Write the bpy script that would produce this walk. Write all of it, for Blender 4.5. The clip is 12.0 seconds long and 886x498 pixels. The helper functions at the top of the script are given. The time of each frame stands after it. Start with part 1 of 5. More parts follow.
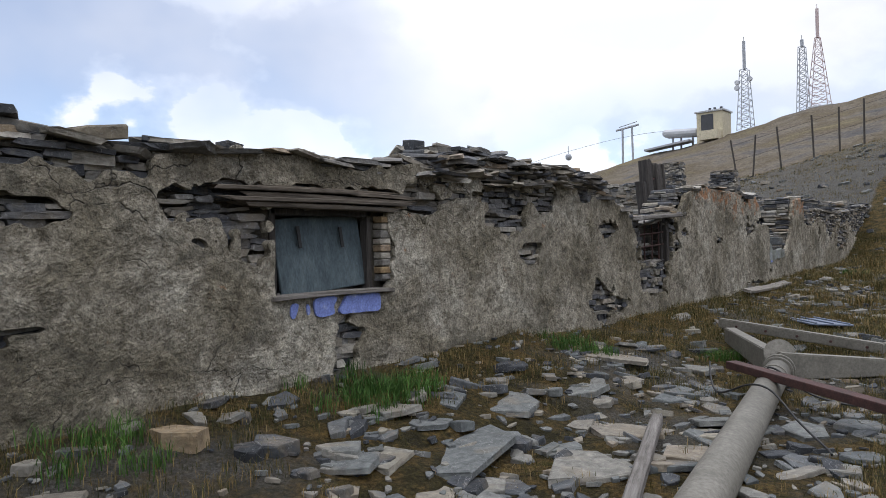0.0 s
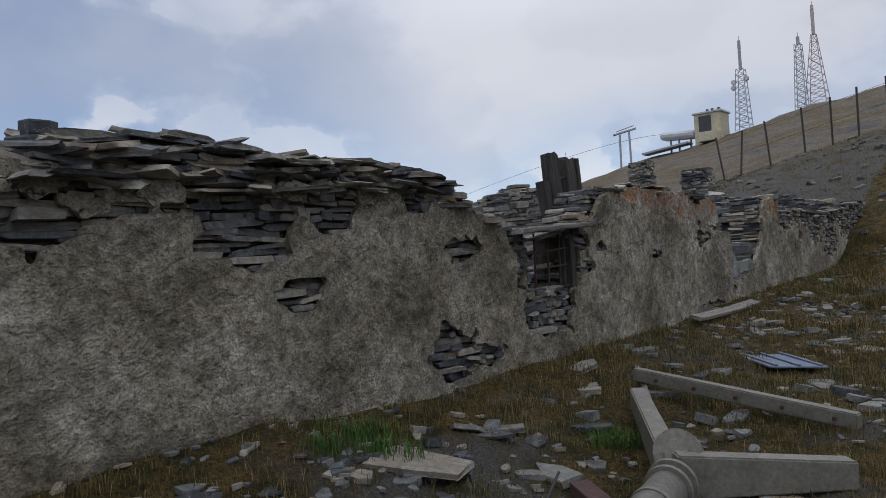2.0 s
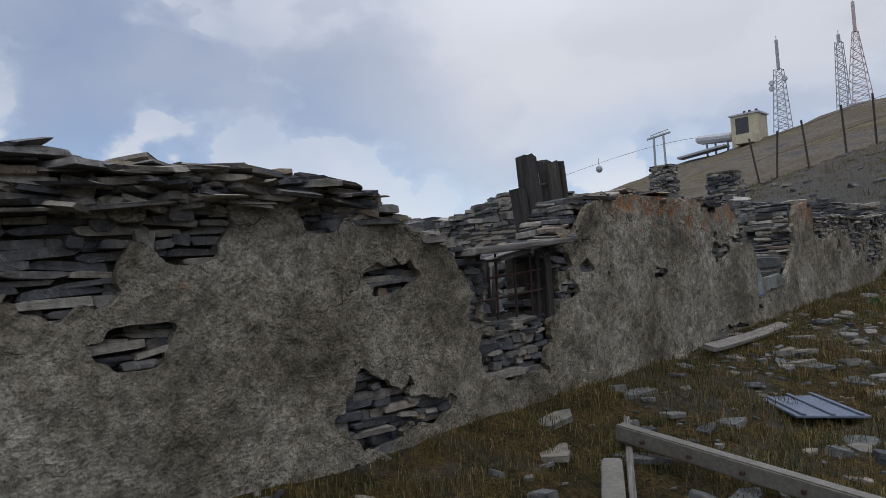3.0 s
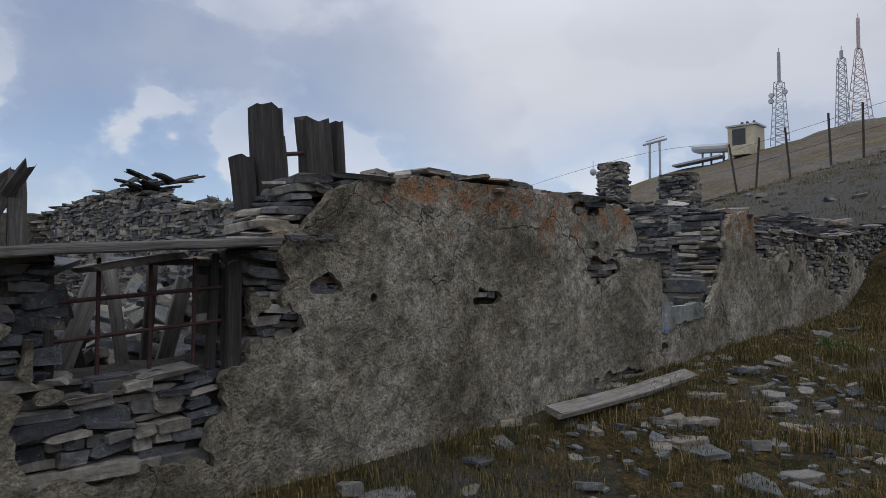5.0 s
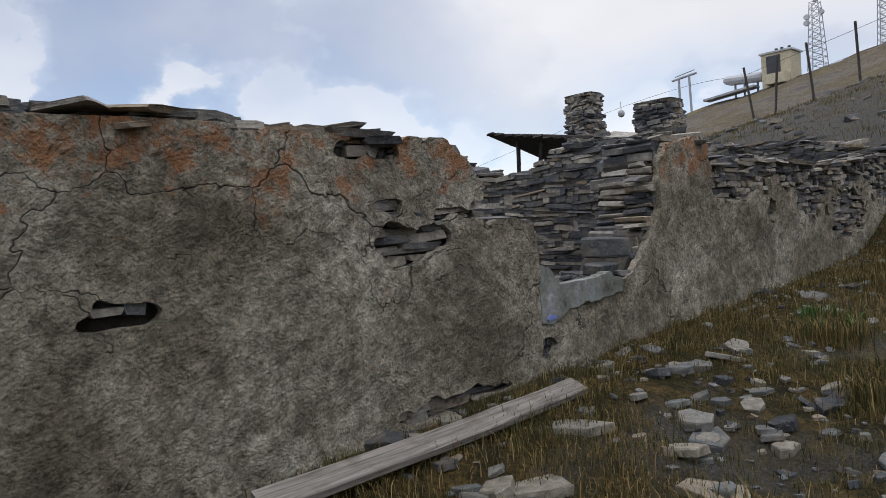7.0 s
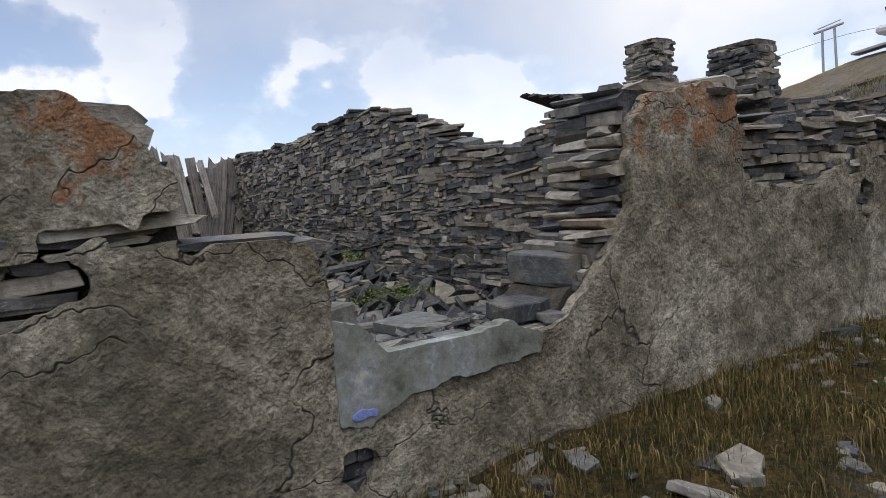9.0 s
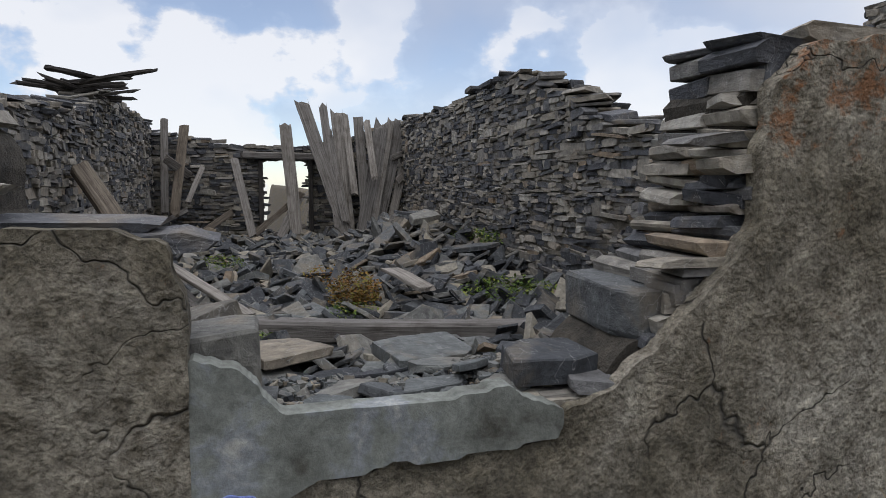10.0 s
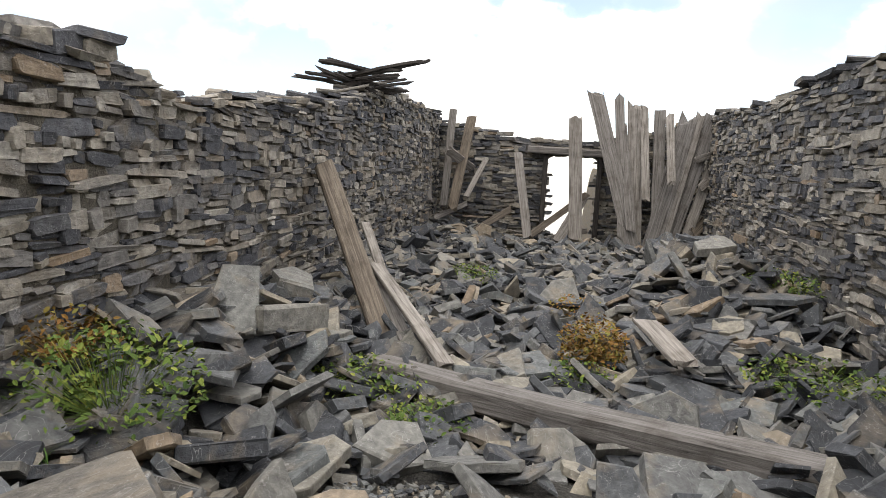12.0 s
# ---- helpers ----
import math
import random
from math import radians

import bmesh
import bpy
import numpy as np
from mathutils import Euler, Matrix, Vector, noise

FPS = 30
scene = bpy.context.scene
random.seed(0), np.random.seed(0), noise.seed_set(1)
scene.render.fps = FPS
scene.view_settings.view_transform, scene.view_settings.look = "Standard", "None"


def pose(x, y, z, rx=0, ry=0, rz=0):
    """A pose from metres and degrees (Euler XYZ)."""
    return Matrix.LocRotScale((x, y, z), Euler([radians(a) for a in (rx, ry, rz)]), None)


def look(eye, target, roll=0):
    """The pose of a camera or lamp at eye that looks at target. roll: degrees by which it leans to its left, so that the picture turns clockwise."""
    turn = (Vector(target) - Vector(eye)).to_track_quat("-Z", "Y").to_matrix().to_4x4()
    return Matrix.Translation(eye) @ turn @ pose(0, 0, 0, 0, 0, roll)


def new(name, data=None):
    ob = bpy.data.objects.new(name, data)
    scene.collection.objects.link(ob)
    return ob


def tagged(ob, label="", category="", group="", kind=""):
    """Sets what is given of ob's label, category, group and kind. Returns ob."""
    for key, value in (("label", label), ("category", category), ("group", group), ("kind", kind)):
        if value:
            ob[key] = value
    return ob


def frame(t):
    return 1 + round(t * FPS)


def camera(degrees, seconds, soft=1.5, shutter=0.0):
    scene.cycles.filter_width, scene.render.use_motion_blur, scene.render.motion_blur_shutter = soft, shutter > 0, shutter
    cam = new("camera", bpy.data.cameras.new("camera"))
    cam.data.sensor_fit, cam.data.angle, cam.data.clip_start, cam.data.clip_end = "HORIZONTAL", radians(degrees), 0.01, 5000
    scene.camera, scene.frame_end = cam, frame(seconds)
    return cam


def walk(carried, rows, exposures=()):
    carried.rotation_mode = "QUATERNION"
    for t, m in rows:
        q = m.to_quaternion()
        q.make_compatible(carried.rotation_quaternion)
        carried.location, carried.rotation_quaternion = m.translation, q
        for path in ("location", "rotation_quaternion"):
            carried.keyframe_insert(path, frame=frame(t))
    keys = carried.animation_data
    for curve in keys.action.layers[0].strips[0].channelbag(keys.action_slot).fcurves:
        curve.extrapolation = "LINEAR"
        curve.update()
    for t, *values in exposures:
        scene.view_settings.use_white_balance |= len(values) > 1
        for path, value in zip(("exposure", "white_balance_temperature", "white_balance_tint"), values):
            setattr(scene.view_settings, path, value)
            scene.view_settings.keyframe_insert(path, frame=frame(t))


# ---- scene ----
cam = camera(66.2, 12.0, soft=0.85)
METRES, EYE, TILT, LEAN, TURN = 17.0, 1.45, 0.0, 1.5, 41.2
ROWS = [
    (0.0, 0.0, 0.0, 0.0, 0.0, 0.0, 0.0),
    (0.5, 0.0284, 0.0383, 0.0023, -1.56, -0.6, 5.42),
    (1.0, 0.0597, 0.0763, 0.0036, 3.4, -1.65, 4.82),
    (1.5, 0.0881, 0.1159, 0.0074, -1.11, -1.59, 3.07),
    (2.0, 0.1161, 0.1526, 0.0096, 0.46, 0.94, 1.88),
    (2.5, 0.1392, 0.1931, 0.0131, 1.82, 2.01, -0.28),
    (3.0, 0.1624, 0.2292, 0.0173, 3.36, 1.7, 2.4),
    (5.0, 0.2751, 0.3831, 0.0239, 2.77, 1.22, -1.02),
    (5.5, 0.3042, 0.4189, 0.0234, 3.53, -0.64, 1.58),
    (6.0, 0.3322, 0.4531, 0.0252, 4.22, -1.29, -0.04),
    (6.5, 0.358, 0.4873, 0.0255, 2.1, -2.53, 3.78),
    (7.0, 0.381, 0.5259, 0.0293, 5.76, -2.45, 2.94),
    (9.0, 0.4598, 0.6726, 0.0358, 15.67, -4.47, 3.37),
    (9.5, 0.4752, 0.7107, 0.0373, 27.08, -5.55, 0.47),
    (10.0, 0.4781, 0.7502, 0.0381, 32.68, -6.58, -1.37),
    (10.5, 0.4717, 0.7863, 0.04, 43.06, -8.28, 1.97),
    (11.0, 0.4592, 0.8147, 0.0479, 55.88, -11.26, 1.39),
    (11.5, 0.4449, 0.8306, 0.0515, 57.41, -11.84, -4.38),
    (12.0, 0.4432, 0.8379, 0.0548, 59.23, -9.11, -3.84),
]
EXPOSURES = [(0.0, 0.38, 6400, 10), (0.4, -0.3, 6300, 10), (0.7, -0.35, 6300, 10), (1.0, 0.0, 6400, 10), (1.5, 0.0, 6400, 10), (2.0, -0.3, 6200, 10), (3.0, -0.3, 6200, 10),
             (4.8, -0.1, 6300, 10), (5.0, -0.35, 6200, 10), (5.5, 0.0, 6400, 10), (7.0, 0.05, 6500, 10),
             (9.0, 0.25, 6600, 10), (9.5, -0.25, 6200, 10), (10.0, 0.05, 6500, 10), (10.5, 0.42, 6700, 10), (11.0, 0.85, 7000, 10), (12.0, 0.95, 7100, 10)]
walk(cam, [(t, pose(0, 0, EYE, TILT, LEAN, TURN) @ pose(METRES * x, METRES * y, METRES * z, 90 + pitch, roll, yaw)) for t, x, y, z, yaw, pitch, roll in ROWS],
     exposures=EXPOSURES)

# ---- world, sun ----
SUN_DIR = Vector((0.30, -0.10, 0.93)).normalized()
SUN_EL = math.asin(SUN_DIR.z)
world = bpy.data.worlds.new("world")
scene.world = world
world.use_nodes = True


def link(nt, a, ao, b, bi):
    nt.links.new(a.outputs[ao], b.inputs[bi])


def build_world(nt):
    nt.nodes.clear()
    out = nt.nodes.new("ShaderNodeOutputWorld")
    sky = nt.nodes.new("ShaderNodeTexSky")
    sky.sky_type, sky.sun_disc = "NISHITA", False
    sky.sun_elevation, sky.sun_rotation = SUN_EL, math.atan2(SUN_DIR.x, SUN_DIR.y)
    sky.altitude = 2400
    bg_sky = nt.nodes.new("ShaderNodeBackground")
    bg_sky.inputs[1].default_value = 0.15
    link(nt, sky, 0, bg_sky, 0)
    tc = nt.nodes.new("ShaderNodeTexCoord")
    sep = nt.nodes.new("ShaderNodeSeparateXYZ")
    link(nt, tc, "Generated", sep, 0)
    # a grey deck overhead that breaks up low down, with heaped white clouds in the blue gap
    mp = nt.nodes.new("ShaderNodeMapping")
    mp.inputs["Scale"].default_value = (1.0, 1.0, 1.5)
    mp.inputs["Location"].default_value = CLOUD_SHIFT
    link(nt, tc, "Generated", mp, 0)

    def cloud_noise(scale, detail, rough):
        n = nt.nodes.new("ShaderNodeTexNoise")
        n.inputs["Scale"].default_value, n.inputs["Detail"].default_value, n.inputs["Roughness"].default_value = scale, detail, rough
        link(nt, mp, 0, n, "Vector")
        return n

    def value(op, a, b, clamp=False):
        m = nt.nodes.new("ShaderNodeMath")
        m.operation, m.use_clamp = op, clamp
        for k, v in enumerate((a, b)):
            if isinstance(v, bpy.types.NodeSocket):
                nt.links.new(v, m.inputs[k])
            else:
                m.inputs[k].default_value = v
        return m.outputs[0]

    def steps(v, stops):
        r = nt.nodes.new("ShaderNodeValToRGB")
        for e, (p, c) in zip(r.color_ramp.elements, stops):
            e.position, e.color = p, (*c, 1)
        nt.links.new(v, r.inputs[0])
        return r

    wide, heaps, soft = cloud_noise(1.5, 5, 0.5), cloud_noise(4.0, 9, 0.52), cloud_noise(2.4, 5, 0.5)
    height = value("MULTIPLY", sep.outputs[2], 1.6)
    deck = steps(value("ADD", height, value("MULTIPLY", value("SUBTRACT", wide.outputs[0], 0.5), 1.7)), [(0.18, (0.3, 0.3, 0.3)), (0.62, (1, 1, 1))])
    puff = steps(value("SUBTRACT", heaps.outputs[0], value("MULTIPLY", sep.outputs[2], 0.16)), [(0.45, (0, 0, 0)), (0.505, (1, 1, 1))])
    puff_now = value("MULTIPLY", puff.outputs[0], value("SUBTRACT", 1.15, deck.outputs[0], True), True)
    cover = nt.nodes.new("ShaderNodeMath")
    cover.operation = "MAXIMUM"
    nt.links.new(deck.outputs[0], cover.inputs[0])
    nt.links.new(puff_now, cover.inputs[1])
    grey = steps(soft.outputs[0], [(0.34, (0.58, 0.60, 0.70)), (0.68, (0.80, 0.82, 0.90))])
    tone = nt.nodes.new("ShaderNodeMix")
    tone.data_type = "RGBA"
    tone.inputs[7].default_value = (1.12, 1.12, 1.14, 1)
    nt.links.new(puff_now, tone.inputs[0])
    nt.links.new(grey.outputs[0], tone.inputs[6])
    # thinner cloud before the sun
    dot = nt.nodes.new("ShaderNodeVectorMath")
    dot.operation = "DOT_PRODUCT"
    dot.inputs[1].default_value = GLOW_DIR
    link(nt, tc, "Generated", dot, 0)
    near = nt.nodes.new("ShaderNodeMapRange")
    near.interpolation_type = "SMOOTHSTEP"
    near.inputs[1].default_value, near.inputs[2].default_value = 0.80, 1.0
    near.inputs[3].default_value, near.inputs[4].default_value = 0.0, 0.4
    link(nt, dot, "Value", near, 0)
    bright = nt.nodes.new("ShaderNodeMix")
    bright.data_type = "RGBA"
    bright.inputs[7].default_value = (1.25, 1.25, 1.27, 1)
    link(nt, near, 0, bright, 0)
    link(nt, tone, 2, bright, 6)
    bg_c = nt.nodes.new("ShaderNodeBackground")
    # an overcast sky is some twice as bright overhead as at the horizon
    zen = nt.nodes.new("ShaderNodeMapRange")
    zen.inputs[1].default_value, zen.inputs[2].default_value = 0.30, 1.0
    zen.inputs[3].default_value, zen.inputs[4].default_value = CLOUD_LIGHT, CLOUD_LIGHT * 2.2
    link(nt, sep, 2, zen, 0)
    link(nt, zen, 0, bg_c, 1)
    link(nt, bright, 2, bg_c, 0)
    mix = nt.nodes.new("ShaderNodeMixShader")
    link(nt, cover, 0, mix, 0)
    link(nt, bg_sky, 0, mix, 1)
    link(nt, bg_c, 0, mix, 2)
    link(nt, mix, 0, out, 0)


CLOUD_SHIFT = (0.35, 0.1, 0.0)
GLOW_DIR = (-0.43, 0.85, 0.30)
CLOUD_LIGHT = 0.85
build_world(world.node_tree)
sun_data = bpy.data.lights.new("sun", "SUN")
sun_data.energy, sun_data.angle, sun_data.color = 0.8, radians(40), (1.0, 0.96, 0.9)
sun = new("sun", sun_data)
sun.matrix_world = look(SUN_DIR * 50, (0, 0, 0))

# ---- materials ----


def material(name):
    m = bpy.data.materials.new(name)
    m.use_nodes = True
    nt = m.node_tree
    return m, nt, nt.nodes["Principled BSDF"]


def coords(nt, scale=(1, 1, 1), world_space=True):
    mp = nt.nodes.new("ShaderNodeMapping")
    mp.inputs["Scale"].default_value = scale
    if world_space:
        g = nt.nodes.new("ShaderNodeNewGeometry")
        link(nt, g, "Position", mp, 0)
    else:
        g = nt.nodes.new("ShaderNodeTexCoord")
        link(nt, g, "Object", mp, 0)
    return mp


def noise_tex(nt, vec, scale, detail=6, rough=0.6, distort=0.0):
    n = nt.nodes.new("ShaderNodeTexNoise")
    n.inputs["Scale"].default_value, n.inputs["Detail"].default_value = scale, detail
    n.inputs["Roughness"].default_value, n.inputs["Distortion"].default_value = rough, distort
    link(nt, vec, 0, n, "Vector")
    return n


def ramp(nt, src, out, stops):
    r = nt.nodes.new("ShaderNodeValToRGB")
    els = r.color_ramp.elements
    while len(els) < len(stops):
        els.new(0.5)
    for e, (p, c) in zip(els, stops):
        e.position, e.color = p, (*c, 1)
    link(nt, src, out, r, 0)
    return r


def mix_col(nt, fac, fo, a, ao, b, bo, mode="MIX"):
    """fac, a, b: node (with its output) or a plain value."""
    m = nt.nodes.new("ShaderNodeMix")
    m.data_type, m.blend_type = "RGBA", mode
    for slot, s, o in ((0, fac, fo), (6, a, ao), (7, b, bo)):
        if isinstance(s, bpy.types.Node):
            link(nt, s, o, m, slot)
        else:
            m.inputs[slot].default_value = s if slot == 0 else (*s, 1)
    return m


def mathn(nt, op, a, ao, b, bo=0):
    m = nt.nodes.new("ShaderNodeMath")
    m.operation, m.use_clamp = op, False
    link(nt, a, ao, m, 0)
    if isinstance(b, bpy.types.Node):
        link(nt, b, bo, m, 1)
    else:
        m.inputs[1].default_value = b
    return m


def bump(nt, bsdf, src, out, strength, dist):
    b = nt.nodes.new("ShaderNodeBump")
    b.inputs["Strength"].default_value, b.inputs["Distance"].default_value = strength, dist
    link(nt, src, out, b, "Height")
    link(nt, b, 0, bsdf, "Normal")
    return b


def piece_random(nt):
    o, g = nt.nodes.new("ShaderNodeObjectInfo"), nt.nodes.new("ShaderNodeNewGeometry")
    s = mathn(nt, "ADD", o, "Random", g, "Random Per Island")
    return mathn(nt, "FRACT", s, 0, 0.0)


def stone_material(name, stops, layer=(6, 6, 15), gain=1.0):
    m, nt, b = material(name)
    rnd = piece_random(nt)
    col = ramp(nt, rnd, 0, stops)
    col.color_ramp.interpolation = "LINEAR"
    fine = noise_tex(nt, coords(nt), 16, 9, 0.62, 0.4)
    big = noise_tex(nt, coords(nt), 3.2, 5, 0.6, 0.6)
    dark = ramp(nt, fine, 0, [(0.3, (0.5, 0.5, 0.51)), (0.55, (1.0, 1.0, 1.0)), (0.75, (1.55, 1.55, 1.52))])
    c1 = mix_col(nt, 1.0, 0, col, 0, dark, 0, "MULTIPLY")
    stain = ramp(nt, big, 0, [(0.52, (0, 0, 0)), (0.72, (0.75, 0.75, 0.75))])
    c2 = mix_col(nt, stain, 0, c1, 2, (0.21, 0.175, 0.125), 0)
    vein = noise_tex(nt, coords(nt, (2.2, 2.2, 2.2)), 2.4, 3, 0.5, 2.0)
    line = mathn(nt, "SUBTRACT", vein, 0, 0.5)
    line = mathn(nt, "ABSOLUTE", line, 0, 0.0)
    vm = ramp(nt, line, 0, [(0.0, (0.4, 0.4, 0.4)), (0.005, (0, 0, 0))])
    c3 = mix_col(nt, vm, 0, c2, 2, (0.5, 0.5, 0.48), 0)
    link(nt, c3, 2, b, "Base Color")
    b.inputs["Roughness"].default_value = 0.78
    strata = noise_tex(nt, coords(nt, layer), 2.5, 6, 0.65)
    both = mathn(nt, "ADD", strata, 0, fine, 0)
    bump(nt, b, both, 0, 0.7, 0.02)
    return m


M_STONE = stone_material("slate_masonry", [(0.0, (0.04, 0.043, 0.05)), (0.3, (0.10, 0.104, 0.112)), (0.55, (0.185, 0.177, 0.16)), (0.78, (0.29, 0.262, 0.21)),
                                           (0.93, (0.40, 0.38, 0.33)), (1.0, (0.26, 0.19, 0.12))])
M_RUBBLE = stone_material("slate_rubble", [(0.0, (0.02, 0.023, 0.027)), (0.35, (0.052, 0.057, 0.063)), (0.6, (0.092, 0.099, 0.102)), (0.8, (0.15, 0.148, 0.132)),
                                           (0.93, (0.26, 0.235, 0.18)), (1.0, (0.20, 0.15, 0.10))], (5, 5, 6))
M_PALE = stone_material("pale_slate", [(0.0, (0.085, 0.095, 0.097)), (0.5, (0.14, 0.148, 0.14)), (0.8, (0.20, 0.192, 0.165)), (1.0, (0.23, 0.195, 0.145))], (4, 4, 6))
M_LICHEN = stone_material("lichened_slate", [(0.0, (0.10, 0.098, 0.092)), (0.6, (0.19, 0.165, 0.12)), (1.0, (0.26, 0.19, 0.11))], (4, 4, 6))


def plaster_material():
    m, nt, b = material("old_plaster")
    raw, pos = coords(nt), coords(nt)
    pos.inputs["Rotation"].default_value = (0.5, 0.35, 0.8)
    big = noise_tex(nt, pos, 1.1, 7, 0.62, 0.5)
    grain = noise_tex(nt, pos, 42, 8, 0.8)
    col = ramp(nt, big, 0, [(0.32, (0.095, 0.081, 0.054)), (0.42, (0.185, 0.163, 0.118)), (0.54, (0.29, 0.262, 0.207)), (0.68, (0.43, 0.403, 0.338))])
    g = ramp(nt, grain, 0, [(0.36, (0.42, 0.41, 0.38)), (0.48, (1.0, 1.0, 1.0)), (0.64, (1.5, 1.5, 1.48))])
    c = mix_col(nt, 1.0, 0, col, 0, g, 0, "MULTIPLY")
    mid = noise_tex(nt, pos, 13, 6, 0.7)
    mottle = ramp(nt, mid, 0, [(0.36, (0.55, 0.53, 0.49)), (0.5, (1.0, 1.0, 1.0)), (0.66, (1.4, 1.4, 1.38))])
    c = mix_col(nt, 1.0, 0, c, 2, mottle, 0, "MULTIPLY")
    # rain streaks
    streak = noise_tex(nt, coords(nt, (1, 7.0, 0.7)), 1.3, 5, 0.6)
    sm = ramp(nt, streak, 0, [(0.54, (0, 0, 0)), (0.8, (0.45, 0.45, 0.45))])
    c = mix_col(nt, sm, 0, c, 2, (0.13, 0.118, 0.095), 0)
    # dark algae blots
    blot = noise_tex(nt, coords(nt, (1, 1, 1.4)), 2.3, 8, 0.7, 0.8)
    bm_ = ramp(nt, blot, 0, [(0.5, (0, 0, 0)), (0.66, (0.7, 0.7, 0.7))])
    c = mix_col(nt, bm_, 0, c, 2, (0.072, 0.066, 0.048), 0)
    # orange lichen along the upper masonry between two stretches
    sep = nt.nodes.new("ShaderNodeSeparateXYZ")
    link(nt, raw, 0, sep, 0)
    zed = nt.nodes.new("ShaderNodeMapRange")
    zed.inputs[1].default_value, zed.inputs[2].default_value = 1.72, 2.2
    link(nt, sep, 2, zed, 0)
    along = nt.nodes.new("ShaderNodeMapRange")
    along.inputs[1].default_value, along.inputs[2].default_value = 10.2, 11.2
    link(nt, sep, 1, along, 0)
    lic = noise_tex(nt, pos, 5.5, 9, 0.75)
    k = mathn(nt, "MULTIPLY", zed, 0, along, 0)
    k2 = mathn(nt, "MULTIPLY", k, 0, 0.17)
    lsum = mathn(nt, "ADD", lic, 0, k2, 0)
    lm = ramp(nt, lsum, 0, [(0.64, (0, 0, 0)), (0.72, (0.8, 0.8, 0.8))])
    lc = ramp(nt, grain, 0, [(0.3, (0.20, 0.10, 0.05)), (0.65, (0.42, 0.17, 0.055))])
    c = mix_col(nt, lm, 0, c, 2, lc, 0)
    # cracks
    warp = noise_tex(nt, pos, 2.0, 4, 0.6)
    wv = nt.nodes.new("ShaderNodeVectorMath")
    wv.operation = "MULTIPLY_ADD"
    wv.inputs[1].default_value = (0.4, 0.9, 0.55)
    link(nt, warp, "Color", wv, 0)
    link(nt, raw, 0, wv, 2)
    vor = nt.nodes.new("ShaderNodeTexVoronoi")
    vor.feature = "DISTANCE_TO_EDGE"
    vor.inputs["Scale"].default_value = 1.0
    sq = nt.nodes.new("ShaderNodeMapping")
    sq.inputs["Scale"].default_value = (0.3, 0.9, 2.1)
    link(nt, wv, 0, sq, 0)
    link(nt, sq, 0, vor, "Vector")
    crack = ramp(nt, vor, 0, [(0.0, (0.9, 0.9, 0.9)), (0.006, (0, 0, 0))])
    crest = nt.nodes.new("ShaderNodeMapRange")
    crest.inputs[1].default_value, crest.inputs[2].default_value = 1.6, 2.1
    crest.inputs[4].default_value = 0.16
    link(nt, sep, 2, crest, 0)
    broken = mathn(nt, "ADD", noise_tex(nt, pos, 1.3, 4, 0.6), 0, crest, 0)
    cmask = ramp(nt, broken, 0, [(0.50, (0, 0, 0)), (0.56, (1, 1, 1))])
    ck = mathn(nt, "MULTIPLY", crack, 0, cmask, 0)
    c = mix_col(nt, ck, 0, c, 2, (0.03, 0.028, 0.024), 0)
    link(nt, c, 2, b, "Base Color")
    b.inputs["Roughness"].default_value = 0.92
    h = mathn(nt, "MULTIPLY", grain, 0, 0.45)
    h = mathn(nt, "ADD", h, 0, mathn(nt, "MULTIPLY", mid, 0, 1.3), 0)
    peb = nt.nodes.new("ShaderNodeTexVoronoi")
    peb.inputs["Scale"].default_value = 58
    link(nt, pos, 0, peb, "Vector")
    h = mathn(nt, "ADD", h, 0, mathn(nt, "MULTIPLY", peb, "Distance", -0.25), 0)
    h = mathn(nt, "ADD", h, 0, mathn(nt, "MULTIPLY", noise_tex(nt, pos, 5.0, 5, 0.6, 0.3), 0, 3.2), 0)
    h = mathn(nt, "SUBTRACT", h, 0, mathn(nt, "MULTIPLY", ck, 0, 0.9), 0)
    bump(nt, b, h, 0, 1.0, 0.03)
    return m


M_PLASTER = plaster_material()


def simple(name, stops, scale=6.0, rough=0.8, stretch=(1, 1, 1), bump_s=0.4, dist=0.01, metal=0.0, detail=7, local=False):
    m, nt, b = material(name)
    n = noise_tex(nt, coords(nt, stretch, not local), scale, detail, 0.65, 0.3)
    n2 = noise_tex(nt, coords(nt, stretch, not local), scale * 7, 5, 0.7)
    c = ramp(nt, n, 0, stops)
    g = ramp(nt, n2, 0, [(0.3, (0.65, 0.65, 0.65)), (0.7, (1.25, 1.25, 1.25))])
    c2 = mix_col(nt, 1.0, 0, c, 0, g, 0, "MULTIPLY")
    link(nt, c2, 2, b, "Base Color")
    b.inputs["Roughness"].default_value, b.inputs["Metallic"].default_value = rough, metal
    h = mathn(nt, "ADD", n, 0, n2, 0)
    bump(nt, b, h, 0, bump_s, dist)
    return m


M_CORE = simple("mortar_rubble", [(0.3, (0.03, 0.027, 0.022)), (0.7, (0.12, 0.105, 0.08))], 9, 0.95, bump_s=0.9, dist=0.03)
M_MORTAR = simple("pale_mortar", [(0.3, (0.06, 0.054, 0.044)), (0.55, (0.15, 0.135, 0.105)), (0.75, (0.24, 0.215, 0.17))], 9, 0.95, bump_s=0.9, dist=0.03)


